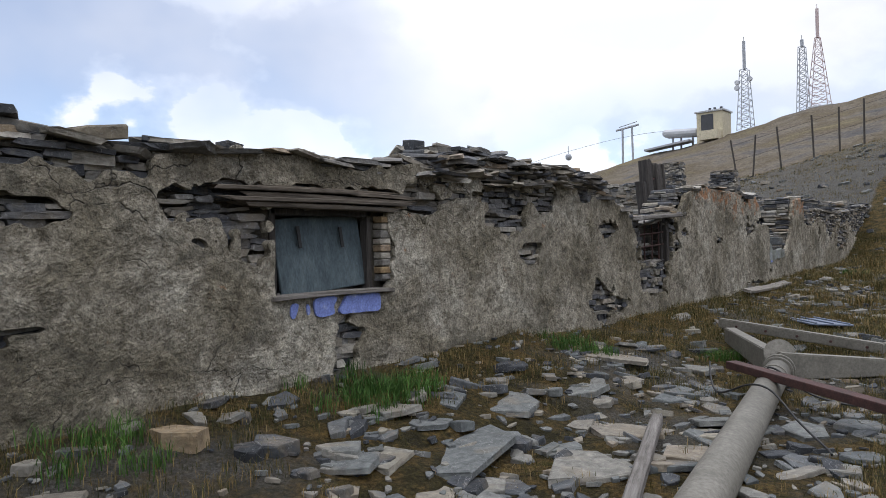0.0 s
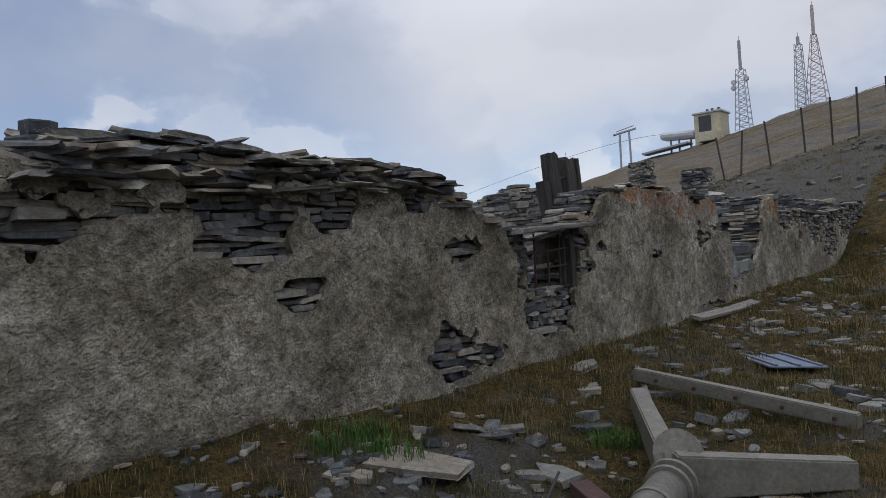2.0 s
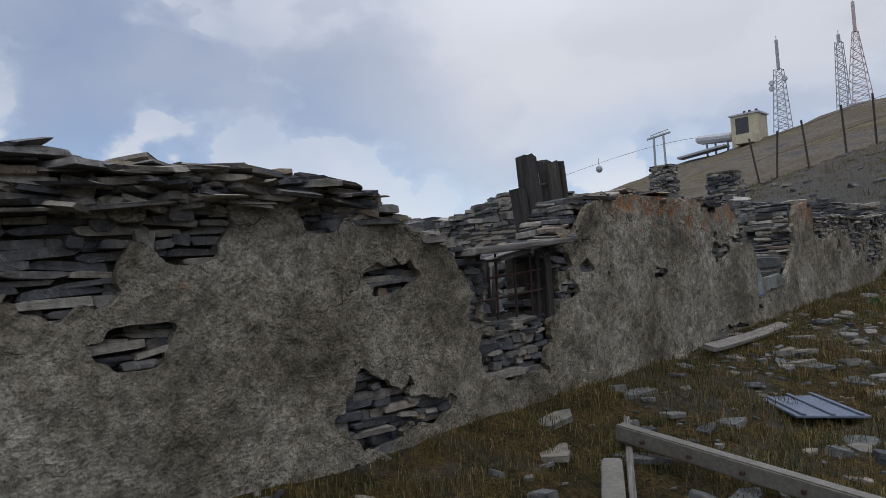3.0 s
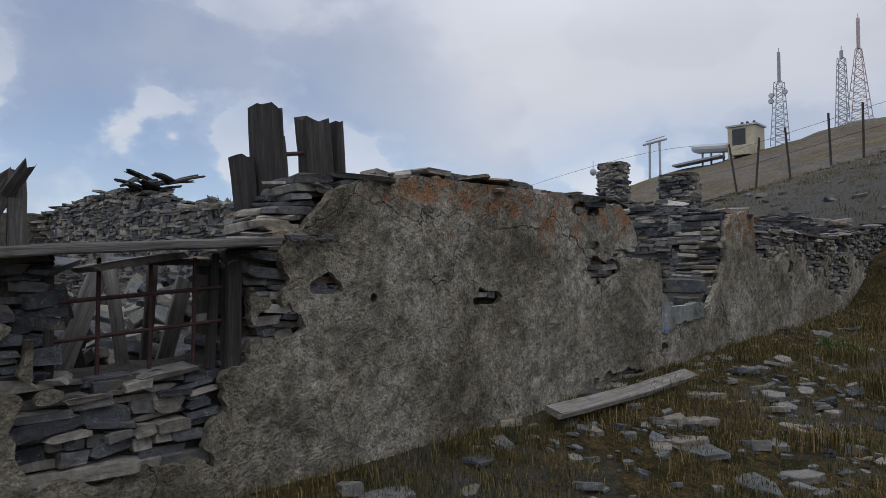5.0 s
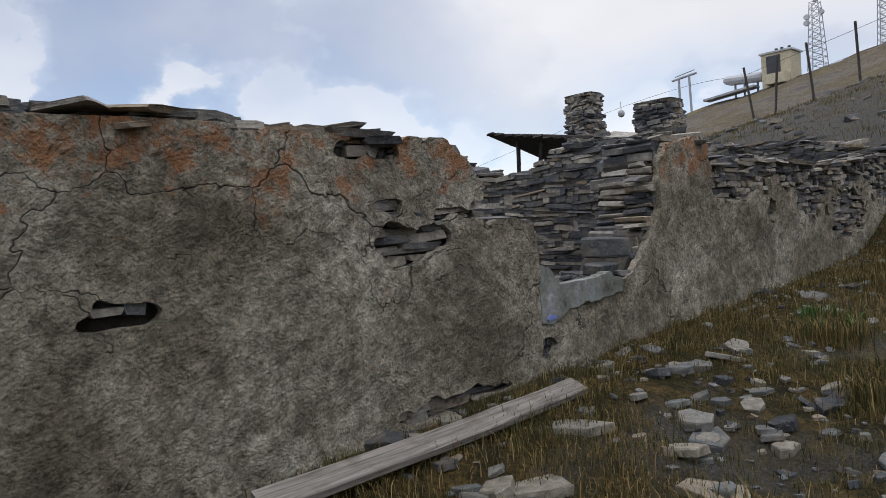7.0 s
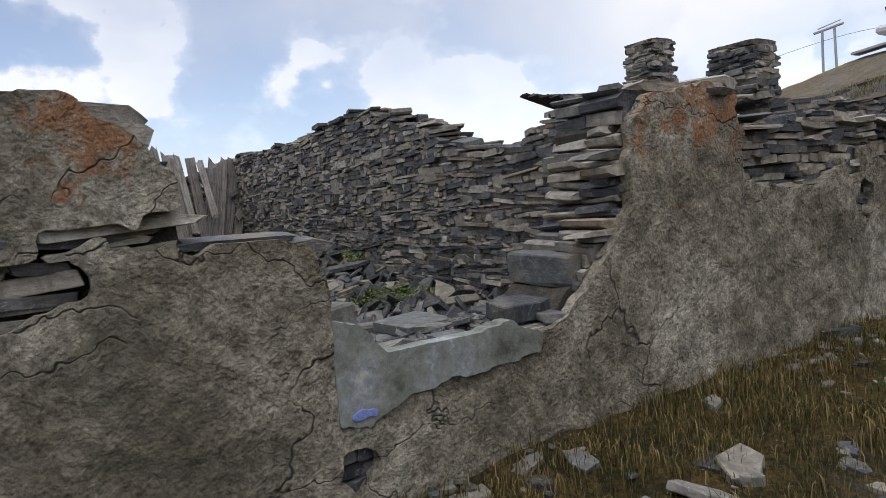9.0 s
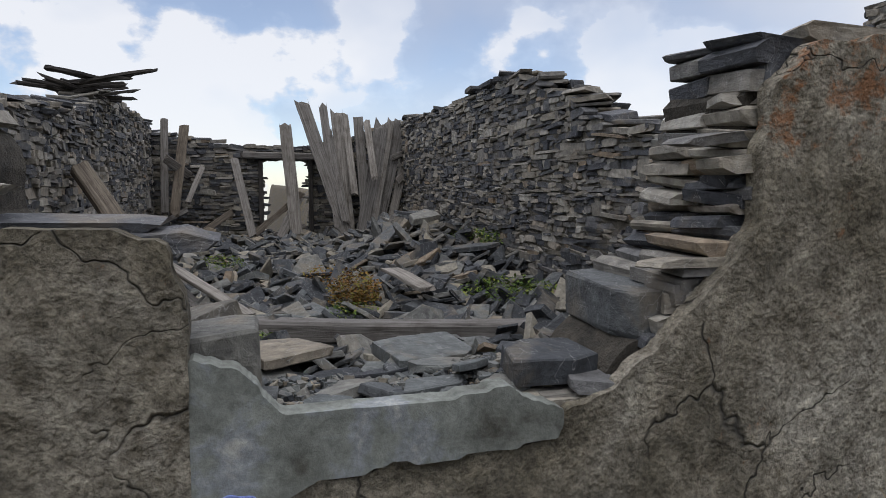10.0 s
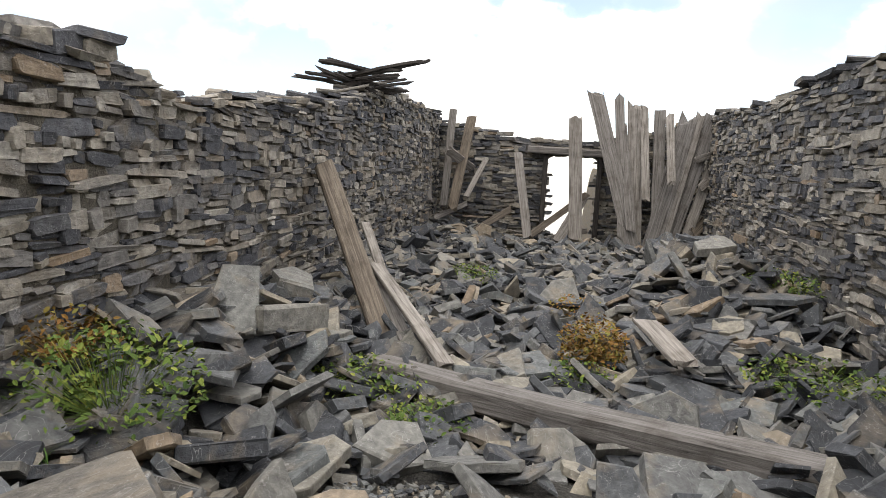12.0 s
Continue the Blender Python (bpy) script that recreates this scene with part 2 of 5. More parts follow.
def wood_material(name, stops, rough=0.85):
    m, nt, b = material(name)
    rnd = piece_random(nt)
    sh = nt.nodes.new("ShaderNodeVectorMath")
    sh.operation = "ADD"
    tc = coords(nt, (18, 18, 0.9), False)
    link(nt, tc, 0, sh, 0)
    link(nt, rnd, 0, sh, 1)
    n = noise_tex(nt, sh, 2.2, 8, 0.7, 0.5)
    c = ramp(nt, n, 0, stops)
    tone = ramp(nt, rnd, 0, [(0, (0.72, 0.72, 0.73)), (1, (1.18, 1.15, 1.1))])
    c2 = mix_col(nt, 1.0, 0, c, 0, tone, 0, "MULTIPLY")
    blot = noise_tex(nt, coords(nt), 6, 5, 0.6)
    bm_ = ramp(nt, blot, 0, [(0.5, (1, 1, 1)), (0.75, (0.6, 0.57, 0.53))])
    c3 = mix_col(nt, 1.0, 0, c2, 2, bm_, 0, "MULTIPLY")
    link(nt, c3, 2, b, "Base Color")
    b.inputs["Roughness"].default_value = rough
    bump(nt, b, n, 0, 0.9, 0.012)
    return m


M_WOOD = wood_material("weathered_wood", [(0.3, (0.035, 0.031, 0.027)), (0.45, (0.165, 0.153, 0.137)), (0.7, (0.32, 0.303, 0.28))])
M_WOOD_DARK = wood_material("dark_wood", [(0.3, (0.012, 0.011, 0.01)), (0.5, (0.045, 0.04, 0.036)), (0.75, (0.11, 0.10, 0.09))])
M_WOOD_BROWN = wood_material("brown_beam_wood", [(0.3, (0.03, 0.025, 0.02)), (0.5, (0.12, 0.10, 0.078)), (0.75, (0.23, 0.20, 0.16))])
M_CONCRETE = simple("pipe_paint", [(0.3, (0.13, 0.122, 0.10)), (0.7, (0.20, 0.188, 0.158))], 5, 0.7, bump_s=0.25, dist=0.004)
M_RUST = simple("rusted_iron", [(0.3, (0.028, 0.014, 0.012)), (0.7, (0.085, 0.034, 0.028))], 12, 0.75, bump_s=0.5, dist=0.004)
M_CABLE = simple("black_cable", [(0.3, (0.012, 0.012, 0.012)), (0.7, (0.03, 0.03, 0.03))], 12, 0.6)
M_SHUTTER = simple("faded_teal_board", [(0.25, (0.035, 0.048, 0.055)), (0.5, (0.075, 0.105, 0.118)), (0.75, (0.13, 0.165, 0.175))], 5, 0.75,
                   (1, 2.2, 0.8), 0.5, 0.008)
M_BLUE = simple("blue_limewash", [(0.3, (0.16, 0.20, 0.46)), (0.55, (0.20, 0.26, 0.58)), (0.72, (0.42, 0.45, 0.55))], 9, 0.9, bump_s=0.4)
M_PALEBLUE = simple("pale_sill_plaster", [(0.3, (0.075, 0.075, 0.06)), (0.40, (0.15, 0.158, 0.138)), (0.54, (0.215, 0.23, 0.205)), (0.62, (0.24, 0.26, 0.27)), (0.72, (0.42, 0.42, 0.38))], 4.5, 0.85,
                    bump_s=0.6)
M_SHEET = simple("blue_grey_sheet", [(0.3, (0.10, 0.13, 0.19)), (0.7, (0.17, 0.205, 0.27))], 5, 0.55, bump_s=0.3)
M_BRICK = simple("ochre_brick", [(0.3, (0.20, 0.13, 0.07)), (0.7, (0.34, 0.25, 0.13))], 20, 0.9)
# grey steel of the ridge, paled in its colour to imitate distance haze
M_STEEL_HAZED = simple("hazed_galvanised_steel", [(0.3, (0.30, 0.32, 0.35)), (0.7, (0.42, 0.44, 0.47))], 0.5, 0.5, bump_s=0.05)
M_STEEL_RED = simple("red_white_steel", [(0.3, (0.42, 0.28, 0.27)), (0.7, (0.55, 0.50, 0.49))], 0.15, 0.6, bump_s=0.05)
M_YELLOW = simple("cream_render", [(0.3, (0.50, 0.45, 0.32)), (0.7, (0.60, 0.54, 0.40))], 0.5, 0.9, bump_s=0.05)
# near-black: the shade inside openings put into colour; also the vents' dark
M_DARK = simple("opening_shade_and_vent", [(0.3, (0.03, 0.032, 0.04)), (0.7, (0.06, 0.062, 0.07))], 0.6, 0.5, bump_s=0.05)
M_WHITE = simple("pale_metal_roof", [(0.3, (0.40, 0.42, 0.44)), (0.7, (0.55, 0.56, 0.58))], 0.6, 0.5, bump_s=0.05)
M_POST = simple("fence_post_wood", [(0.3, (0.035, 0.03, 0.027)), (0.7, (0.08, 0.07, 0.06))], 8, 0.9, bump_s=0.3)


def plant_material(name, stops):
    m, nt, b = material(name)
    rnd = piece_random(nt)
    c = ramp(nt, rnd, 0, stops)
    big = noise_tex(nt, coords(nt), 1.6, 4, 0.6)
    t = ramp(nt, big, 0, [(0.35, (0.75, 0.8, 0.7)), (0.65, (1.2, 1.1, 1.0))])
    c2 = mix_col(nt, 1.0, 0, c, 0, t, 0, "MULTIPLY")
    link(nt, c2, 2, b, "Base Color")
    b.inputs["Roughness"].default_value = 0.75
    b.inputs["Specular IOR Level"].default_value = 0.25
    return m


M_GRASS = plant_material("dry_alpine_grass", [(0.0, (0.03, 0.038, 0.012)), (0.35, (0.068, 0.068, 0.022)), (0.6, (0.13, 0.10, 0.037)), (0.85, (0.21, 0.15, 0.062)), (1.0, (0.32, 0.25, 0.13))])
M_GREEN = plant_material("green_leaves", [(0.0, (0.045, 0.085, 0.022)), (0.6, (0.10, 0.16, 0.03)), (1.0, (0.21, 0.24, 0.05))])
M_LUSH = plant_material("lush_grass", [(0.0, (0.03, 0.075, 0.016)), (1.0, (0.07, 0.15, 0.03))])
M_ORANGE = plant_material("autumn_leaves", [(0.0, (0.14, 0.065, 0.02)), (0.5, (0.22, 0.125, 0.03)), (1.0, (0.17, 0.17, 0.04))])


def ground_material():
    m, nt, b = material("stony_turf")
    pos = coords(nt)
    big = noise_tex(nt, pos, 0.55, 7, 0.62, 0.4)
    mid = noise_tex(nt, pos, 4.0, 7, 0.7)
    fine = noise_tex(nt, pos, 45, 6, 0.75)
    turf = ramp(nt, mid, 0, [(0.3, (0.02, 0.018, 0.008)), (0.46, (0.052, 0.043, 0.015)), (0.6, (0.125, 0.084, 0.029)), (0.74, (0.08, 0.08, 0.023))])
    grit = ramp(nt, fine, 0, [(0.3, (0.035, 0.034, 0.03)), (0.5, (0.10, 0.096, 0.085)), (0.7, (0.20, 0.19, 0.168))])
    sep = nt.nodes.new("ShaderNodeSeparateXYZ")
    link(nt, pos, 0, sep, 0)
    inside = nt.nodes.new("ShaderNodeMapRange")
    inside.inputs[1].default_value, inside.inputs[2].default_value = -4.1, -4.4
    inside.inputs[3].default_value, inside.inputs[4].default_value = 0.0, 0.4
    link(nt, sep, 0, inside, 0)
    s = mathn(nt, "ADD", big, 0, inside, 0)
    up = nt.nodes.new("ShaderNodeMapRange")
    up.inputs[1].default_value, up.inputs[2].default_value = 17, 25
    up.inputs[3].default_value, up.inputs[4].default_value = 0.0, -0.2
    link(nt, sep, 1, up, 0)
    s = mathn(nt, "ADD", s, 0, up, 0)
    k = ramp(nt, s, 0, [(0.5, (0, 0, 0)), (0.62, (1, 1, 1))])
    rag = ramp(nt, noise_tex(nt, pos, 28, 8, 0.8), 0, [(0.36, (0.3, 0.3, 0.28)), (0.5, (1.0, 1.0, 1.0)), (0.64, (2.0, 1.9, 1.7))])
    turf = mix_col(nt, 1.0, 0, turf, 0, rag, 0, "MULTIPLY")
    near = mix_col(nt, k, 0, turf, 2, grit, 0)
    # far slopes: thin straw turf over grey scree
    sc = noise_tex(nt, coords(nt, (1, 1, 3)), 0.045, 8, 0.62, 0.6)
    far = ramp(nt, sc, 0, [(0.36, (0.075, 0.074, 0.072)), (0.47, (0.14, 0.118, 0.09)), (0.56, (0.105, 0.085, 0.055)), (0.66, (0.15, 0.125, 0.07))])
    fg = ramp(nt, noise_tex(nt, pos, 1.5, 8, 0.75), 0, [(0.35, (0.55, 0.55, 0.55)), (0.65, (1.4, 1.4, 1.4))])
    far2 = mix_col(nt, 1.0, 0, far, 0, fg, 0, "MULTIPLY")
    dist = nt.nodes.new("ShaderNodeMapRange")
    dist.inputs[1].default_value, dist.inputs[2].default_value = 30, 55
    link(nt, sep, 1, dist, 0)
    c = mix_col(nt, dist, 0, near, 2, far2, 2)
    link(nt, c, 2, b, "Base Color")
    b.inputs["Roughness"].default_value = 0.95
    b.inputs["Specular IOR Level"].default_value = 0.2
    h = mathn(nt, "ADD", fine, 0, mid, 0)
    bump(nt, b, h, 0, 1.0, 0.07)
    return m


M_GROUND = ground_material()

# ---- mesh helpers ----


def mesh_object(name, verts, faces, mat, parent=None, label="", smooth=False):
    me = bpy.data.meshes.new(name)
    me.from_pydata(verts, [], faces)
    me.materials.append(mat)
    if smooth:
        me.polygons.foreach_set("use_smooth", [True] * len(me.polygons))
    me.update()
    ob = new(name, me)
    ob.parent = parent
    if label:
        ob["label"] = label
    return ob


def part(name, bm, mat, parent=None, label=""):
    me = bpy.data.meshes.new(name)
    bmesh.ops.recalc_face_normals(bm, faces=bm.faces)
    bm.to_mesh(me)
    bm.free()
    me.materials.append(mat)
    ob = new(name, me)
    ob.parent = parent
    if label:
        ob["label"] = label
    return ob


def empty(name, label, category, group="", m=None):
    ob = new(name)
    ob.empty_display_size = 0.1
    if m is not None:
        ob.matrix_world = m
    return tagged(ob, label, category, group)


def prism(rng, n=7, square=0.5, jitter=0.16):
    """A broken flat stone: an uneven outline in x and y, thickness in z, all within -0.5 to 0.5; edges chipped."""
    pts = []
    for i in range(n):
        a = 2 * math.pi * (i + rng.uniform(-0.3, 0.3)) / n
        c, s = math.cos(a), math.sin(a)
        k = (abs(c) ** (2 / square) + abs(s) ** (2 / square)) ** (-square / 2) if square < 1 else 1.0
        k *= 0.5 * (1 - rng.uniform(0, jitter))
        pts.append((c * k, s * k))
    tx, ty = rng.uniform(-0.15, 0.15), rng.uniform(-0.15, 0.15)
    verts, faces = [], []
    for z, f in ((-0.5, 0.95), (-0.4, 1.0), (0.38, 0.99), (0.5, 0.94)):
        for x, y in pts:
            verts.append((x * f * (1 + rng.uniform(-0.05, 0.05)), y * f * (1 + rng.uniform(-0.05, 0.05)), z + (x * tx + y * ty) * (1 if z > 0 else -0.4) + rng.uniform(-0.04, 0.04)))
    for r in range(3):
        for i in range(n):
            j = (i + 1) % n
            faces.append((r * n + i, r * n + j, r * n + n + j, r * n + n + i))
    faces.append(tuple(reversed(range(n))))
    faces.append(tuple(range(3 * n, 4 * n)))
    return np.array(verts), faces


def slate_block(rng):
    """A split building stone: four-sided and a little wedge-shaped, with knocked corners and a nearly flat broken face."""
    left, right, lift = rng.uniform(0.72, 1.0), rng.uniform(0.72, 1.0), rng.uniform(-0.07, 0.07)
    slant = (rng.uniform(-0.10, 0.10), rng.uniform(-0.10, 0.10))
    pts = []
    for k, (sx, sy) in enumerate(((-1, -1), (1, -1), (1, 1), (-1, 1))):
        cut_x, cut_y = (rng.uniform(0.01, 0.05), rng.uniform(0.03, 0.12)) if rng.random() < 0.6 else (rng.uniform(0.06, 0.22), rng.uniform(0.15, 0.42))
        tall = left if sx < 0 else right
        x0 = sx * 0.5 + slant[0 if sx < 0 else 1] * sy * 0.5
        a, b = (x0, sy * (0.5 - cut_y) * tall + lift * sx), (x0 - sx * cut_x, sy * 0.5 * tall + lift * sx)
        pts += [a, b] if k in (0, 2) else [b, a]
    n = 8
    verts, faces = [], []
    slope_x, slope_y = rng.uniform(-0.10, 0.10), rng.uniform(-0.08, 0.08)
    for z, f in ((-0.5, 0.97), (-0.36, 1.0), (0.43, 1.0), (0.5, 0.965)):
        for x, y in pts:
            dz = rng.uniform(-0.025, 0.025) + (x * slope_x + y * slope_y if z > 0 else 0)
            verts.append((x * f + rng.uniform(-0.012, 0.012), y * f + rng.uniform(-0.015, 0.015), z + dz))
    for r in range(3):
        for i in range(n):
            k = (i + 1) % n
            faces.append((r * n + i, r * n + k, r * n + n + k, r * n + n + i))
    faces.append(tuple(reversed(range(n))))
    faces.append(tuple(range(3 * n, 4 * n)))
    return np.array(verts), faces


SR = random.Random(11)
SLABS = [prism(SR, SR.choice((4, 5, 5, 6, 7)), 0.9, 0.45) for _ in range(16)]
BLOCKS = [slate_block(SR) for _ in range(28)]


def turn_block(v):
    """A block whose broad face looks along +x: length in y, height in z."""
    return np.stack([v[:, 2], v[:, 0], v[:, 1]], axis=1)


BLOCKS_X = [(turn_block(v), f) for v, f in BLOCKS]


def joined(name, kinds, records, mat, parent=None, label=""):
    """Many stones in one mesh; records are (kind, 4 x 4 matrix)."""
    vs, fs, n = [], [], 0
    for k, m in records:
        v, f = kinds[k % len(kinds)]
        a = np.array(m)
        vs.append(v @ a[:3, :3].T + a[:3, 3])
        fs.extend([tuple(i + n for i in face) for face in f])
        n += len(v)
    if not vs:
        return None
    ob = mesh_object(name, np.concatenate(vs).tolist(), fs, mat, parent, label)
    ob["kind"] = "stuff"
    return ob


def shared_meshes(name, kinds, mats):
    out = []
    for i, (v, f) in enumerate(kinds):
        me = bpy.data.meshes.new(name)
        me.from_pydata(v.tolist(), [], f)
        me.materials.append(mats[i % len(mats)])
        out.append(me)
    return out


def pieces(name, meshes, records, parent):
    for k, m in records:
        ob = new(name, meshes[k % len(meshes)])
        ob.parent = parent
        ob.matrix_basis = m


def interp(pts):
    xs, ys = [p[0] for p in pts], [p[1] for p in pts]
    return lambda v: float(np.interp(v, xs, ys))


def fbm(x, y, z=0.0, s=1.0):
    return noise.fractal(Vector((x * s, y * s, z * s)), 0.8, 2.0, 4)


def box_bm(bm, sx, sy, sz, m=None, bevel=0.0):
    got = bmesh.ops.create_cube(bm, size=1.0)
    bmesh.ops.scale(bm, vec=(sx, sy, sz), verts=got["verts"])
    if bevel:
        edges = list({e for v in got["verts"] for e in v.link_edges})
        res = bmesh.ops.bevel(bm, geom=edges, offset=bevel, segments=1, affect="EDGES")
        vs = list({v for f in res["faces"] for v in f.verts} | {v for v in got["verts"] if v.is_valid})
    else:
        vs = got["verts"]
    if m is not None:
        bmesh.ops.transform(bm, matrix=m, verts=vs)


def along(a, b, side=(0, 0, 1)):
    """A frame at the middle of a and b, with z from a to b and y close to side."""
    a, b = Vector(a), Vector(b)
    z = (b - a).normalized()
    x = Vector(side).cross(z)
    if x.length < 1e-4:
        x = Vector((1, 0, 0))
    x.normalize()
    y = z.cross(x)
    m = Matrix((x, y, z)).transposed().to_4x4()
    m.translation = (a + b) / 2
    return m, (b - a).length


def board_mesh(name, a, b, w, th, mat, rng, parent=None, side=(1, 0, 0), bow=0.01, ragged=0.06):
    """A sawn board from a to b: w wide, th thick, its ends broken and its edges worn. Its own z runs along the grain."""
    m, ln = along(a, b, side)
    n = 7
    verts, faces = [], []
    for i in range(n + 1):
        t = i / n
        z = (t - 0.5) * ln
        off = bow * math.sin(t * 3.1) + rng.uniform(-0.003, 0.003)
        wl, wr = w / 2 * rng.uniform(0.92, 1.0), w / 2 * rng.uniform(0.92, 1.0)
        e = 0.15 * th
        for j, (px, py) in enumerate(((-wl, -th / 2 + e), (-wl + e, -th / 2), (0.0, -th / 2), (wr - e, -th / 2), (wr, -th / 2 + e),
                                      (wr, th / 2 - e), (wr - e, th / 2), (0.0, th / 2), (-wl + e, th / 2), (-wl, th / 2 - e))):
            zz = z
            if i in (0, n):
                zz += rng.uniform(-1, 1) * ragged * w * 2
            verts.append((px, py + off, zz))
    k = 10
    for i in range(n):
        for j in range(k):
            j2 = (j + 1) % k
            faces.append((i * k + j, i * k + j2, (i + 1) * k + j2, (i + 1) * k + j))
    for base, flip in ((0, True), (n * k, False)):
        ring = [base + j for j in range(k)]
        quads = [(0, 1, 8, 9), (1, 2, 7, 8), (2, 3, 6, 7), (3, 4, 5, 6)]
        for q in quads:
            f = tuple(ring[i] for i in q)
            faces.append(tuple(reversed(f)) if flip else f)
    ob = mesh_object(name, verts, faces, mat)
    ob.matrix_world = m
    if parent:
        ob.parent = parent
        ob.matrix_parent_inverse = parent.matrix_world.inverted()
    return ob

# ---- ground ----
WALL_X = -4.12
BASE = interp([(-8, 0.42), (1.1, 0.45), (3.4, 0.50), (5.7, 0.56), (7.3, 0.42), (10, 0.50), (12.5, 0.50), (14.3, 0.58), (16, 0.68), (20, 0.75), (25, 0.85)])
MID = interp([(-8, -0.05), (0, 0.0), (4, 0.12), (8, 0.06), (11.6, 0.10), (14.8, 0.33), (18, 0.62), (25, 1.0)])
PATH_Z = interp([(-8, -0.1), (0, -0.02), (3, 0.06), (8, 0.10), (12, 0.26), (16, 0.52), (25, 1.2)])
CREST = interp([(-60, -6), (-30, 0.5), (-16, 4.2), (-12.7, 4.9), (-6.5, 6.2), (0, 7.6), (30, 13), (80, 20)])
RIDGE = interp([(-900, -300), (-300, -60), (-200, -4), (-140, 15), (-107, 25.5), (-84, 30.2), (-56, 33.4), (-27, 38), (0, 43), (50, 50), (200, 60), (900, 80)])
ROOM = interp([(-17, 0.62), (-13, 0.58), (-9.5, 0.50), (-7.5, 0.50), (-6.0, 0.62), (-5.2, 0.98), (-4.7, 1.18), (-4.2, 1.20)])


def smooth(a, b, v):
    t = min(1.0, max(0.0, (v - a) / (b - a)))
    return t * t * (3 - 2 * t)


def outside(x, y):
    xs = (-4.1, -2.5, 0.0, 6.0)
    zs = (BASE(y), MID(y), PATH_Z(y), PATH_Z(y) + 0.5)
    z = float(np.interp(x, xs, zs)) + (max(0, x - 6) * 0.12)
    if y > 22:
        t = (y - 22) / 18
        far = CREST(x)
        if y > 40:
            drop = CREST(x * 40 / y) - (y - 40) * 0.12
            hill = 1.45 + (RIDGE(x * 200 / y) - 1.45) * (y / 200) if y <= 200 else RIDGE(x * 200 / y) - (y - 200) * 0.1
            low = 1.45 + (RIDGE(x * 200 / y) - 1.45) * (y / 200) - (200 - y) * 0.11 if y < 200 else hill
            z = max(drop, low) if y < 200 else hill
        else:
            z = z * (1 - t) + far * t + 0.25 * math.sin(t * math.pi)
    return z


def ground_z(x, y, rough=True):
    z = outside(x, y)
    if x < -4.3 and y < 26.5:
        if 13.1 < y < 18.2:
            inner = ROOM(x) + 0.25 * smooth(14.6, 13.2, y) + 0.15 * smooth(16.6, 18.0, y)
        else:
            inner = 1.0
        if y > 26:
            inner = z
        z = inner
    if x < -18:
        k = -18 - x
        fade = 1 - smooth(24, 110, y)
        z = min(z, 0.6 + max(0, y - 24) * 0.6) - (1.1 * min(k, 12) + 0.3 * max(0, k - 12)) * fade
        z = max(z, -420)
    if rough and abs(x) < 40 and y < 60:
        z += 0.035 * fbm(x, y, 0, 1.6) + 0.05 * fbm(x, y, 5, 0.5)
    elif rough and y > 40:
        z += 1.6 * fbm(x, y, 0, 0.03) + 0.35 * fbm(x, y, 3, 0.2)
    return z


def spaced(edges):
    out = []
    for a, b, s in edges:
        out.extend(np.arange(a, b, s).tolist())
    return out


def build_ground():
    xs = spaced([(-2600, -400, 220), (-400, -120, 20), (-120, -18, 4), (-18, -4.6, 0.3), (-4.6, 3, 0.09), (3, 14, 0.5), (14, 60, 3), (60, 400, 25), (400, 2601, 220)])
    ys = spaced([(-2600, -200, 300), (-200, -20, 20), (-20, -3, 1.0), (-3, 20, 0.12), (20, 45, 0.35), (45, 80, 2), (80, 260, 4), (260, 600, 30), (600, 2601, 250)])
    nx = len(xs)
    verts = [(x, y, ground_z(x, y)) for y in ys for x in xs]
    faces = [(j * nx + i, j * nx + i + 1, (j + 1) * nx + i + 1, (j + 1) * nx + i) for j in range(len(ys) - 1) for i in range(nx - 1)]
    ob = mesh_object("ground", verts, faces, M_GROUND, smooth=True)
    tagged(ob, "stony alpine turf rising to a bare hill", "ground", kind="structure")
    return ob


GROUND = build_ground()

# ---- walls ----


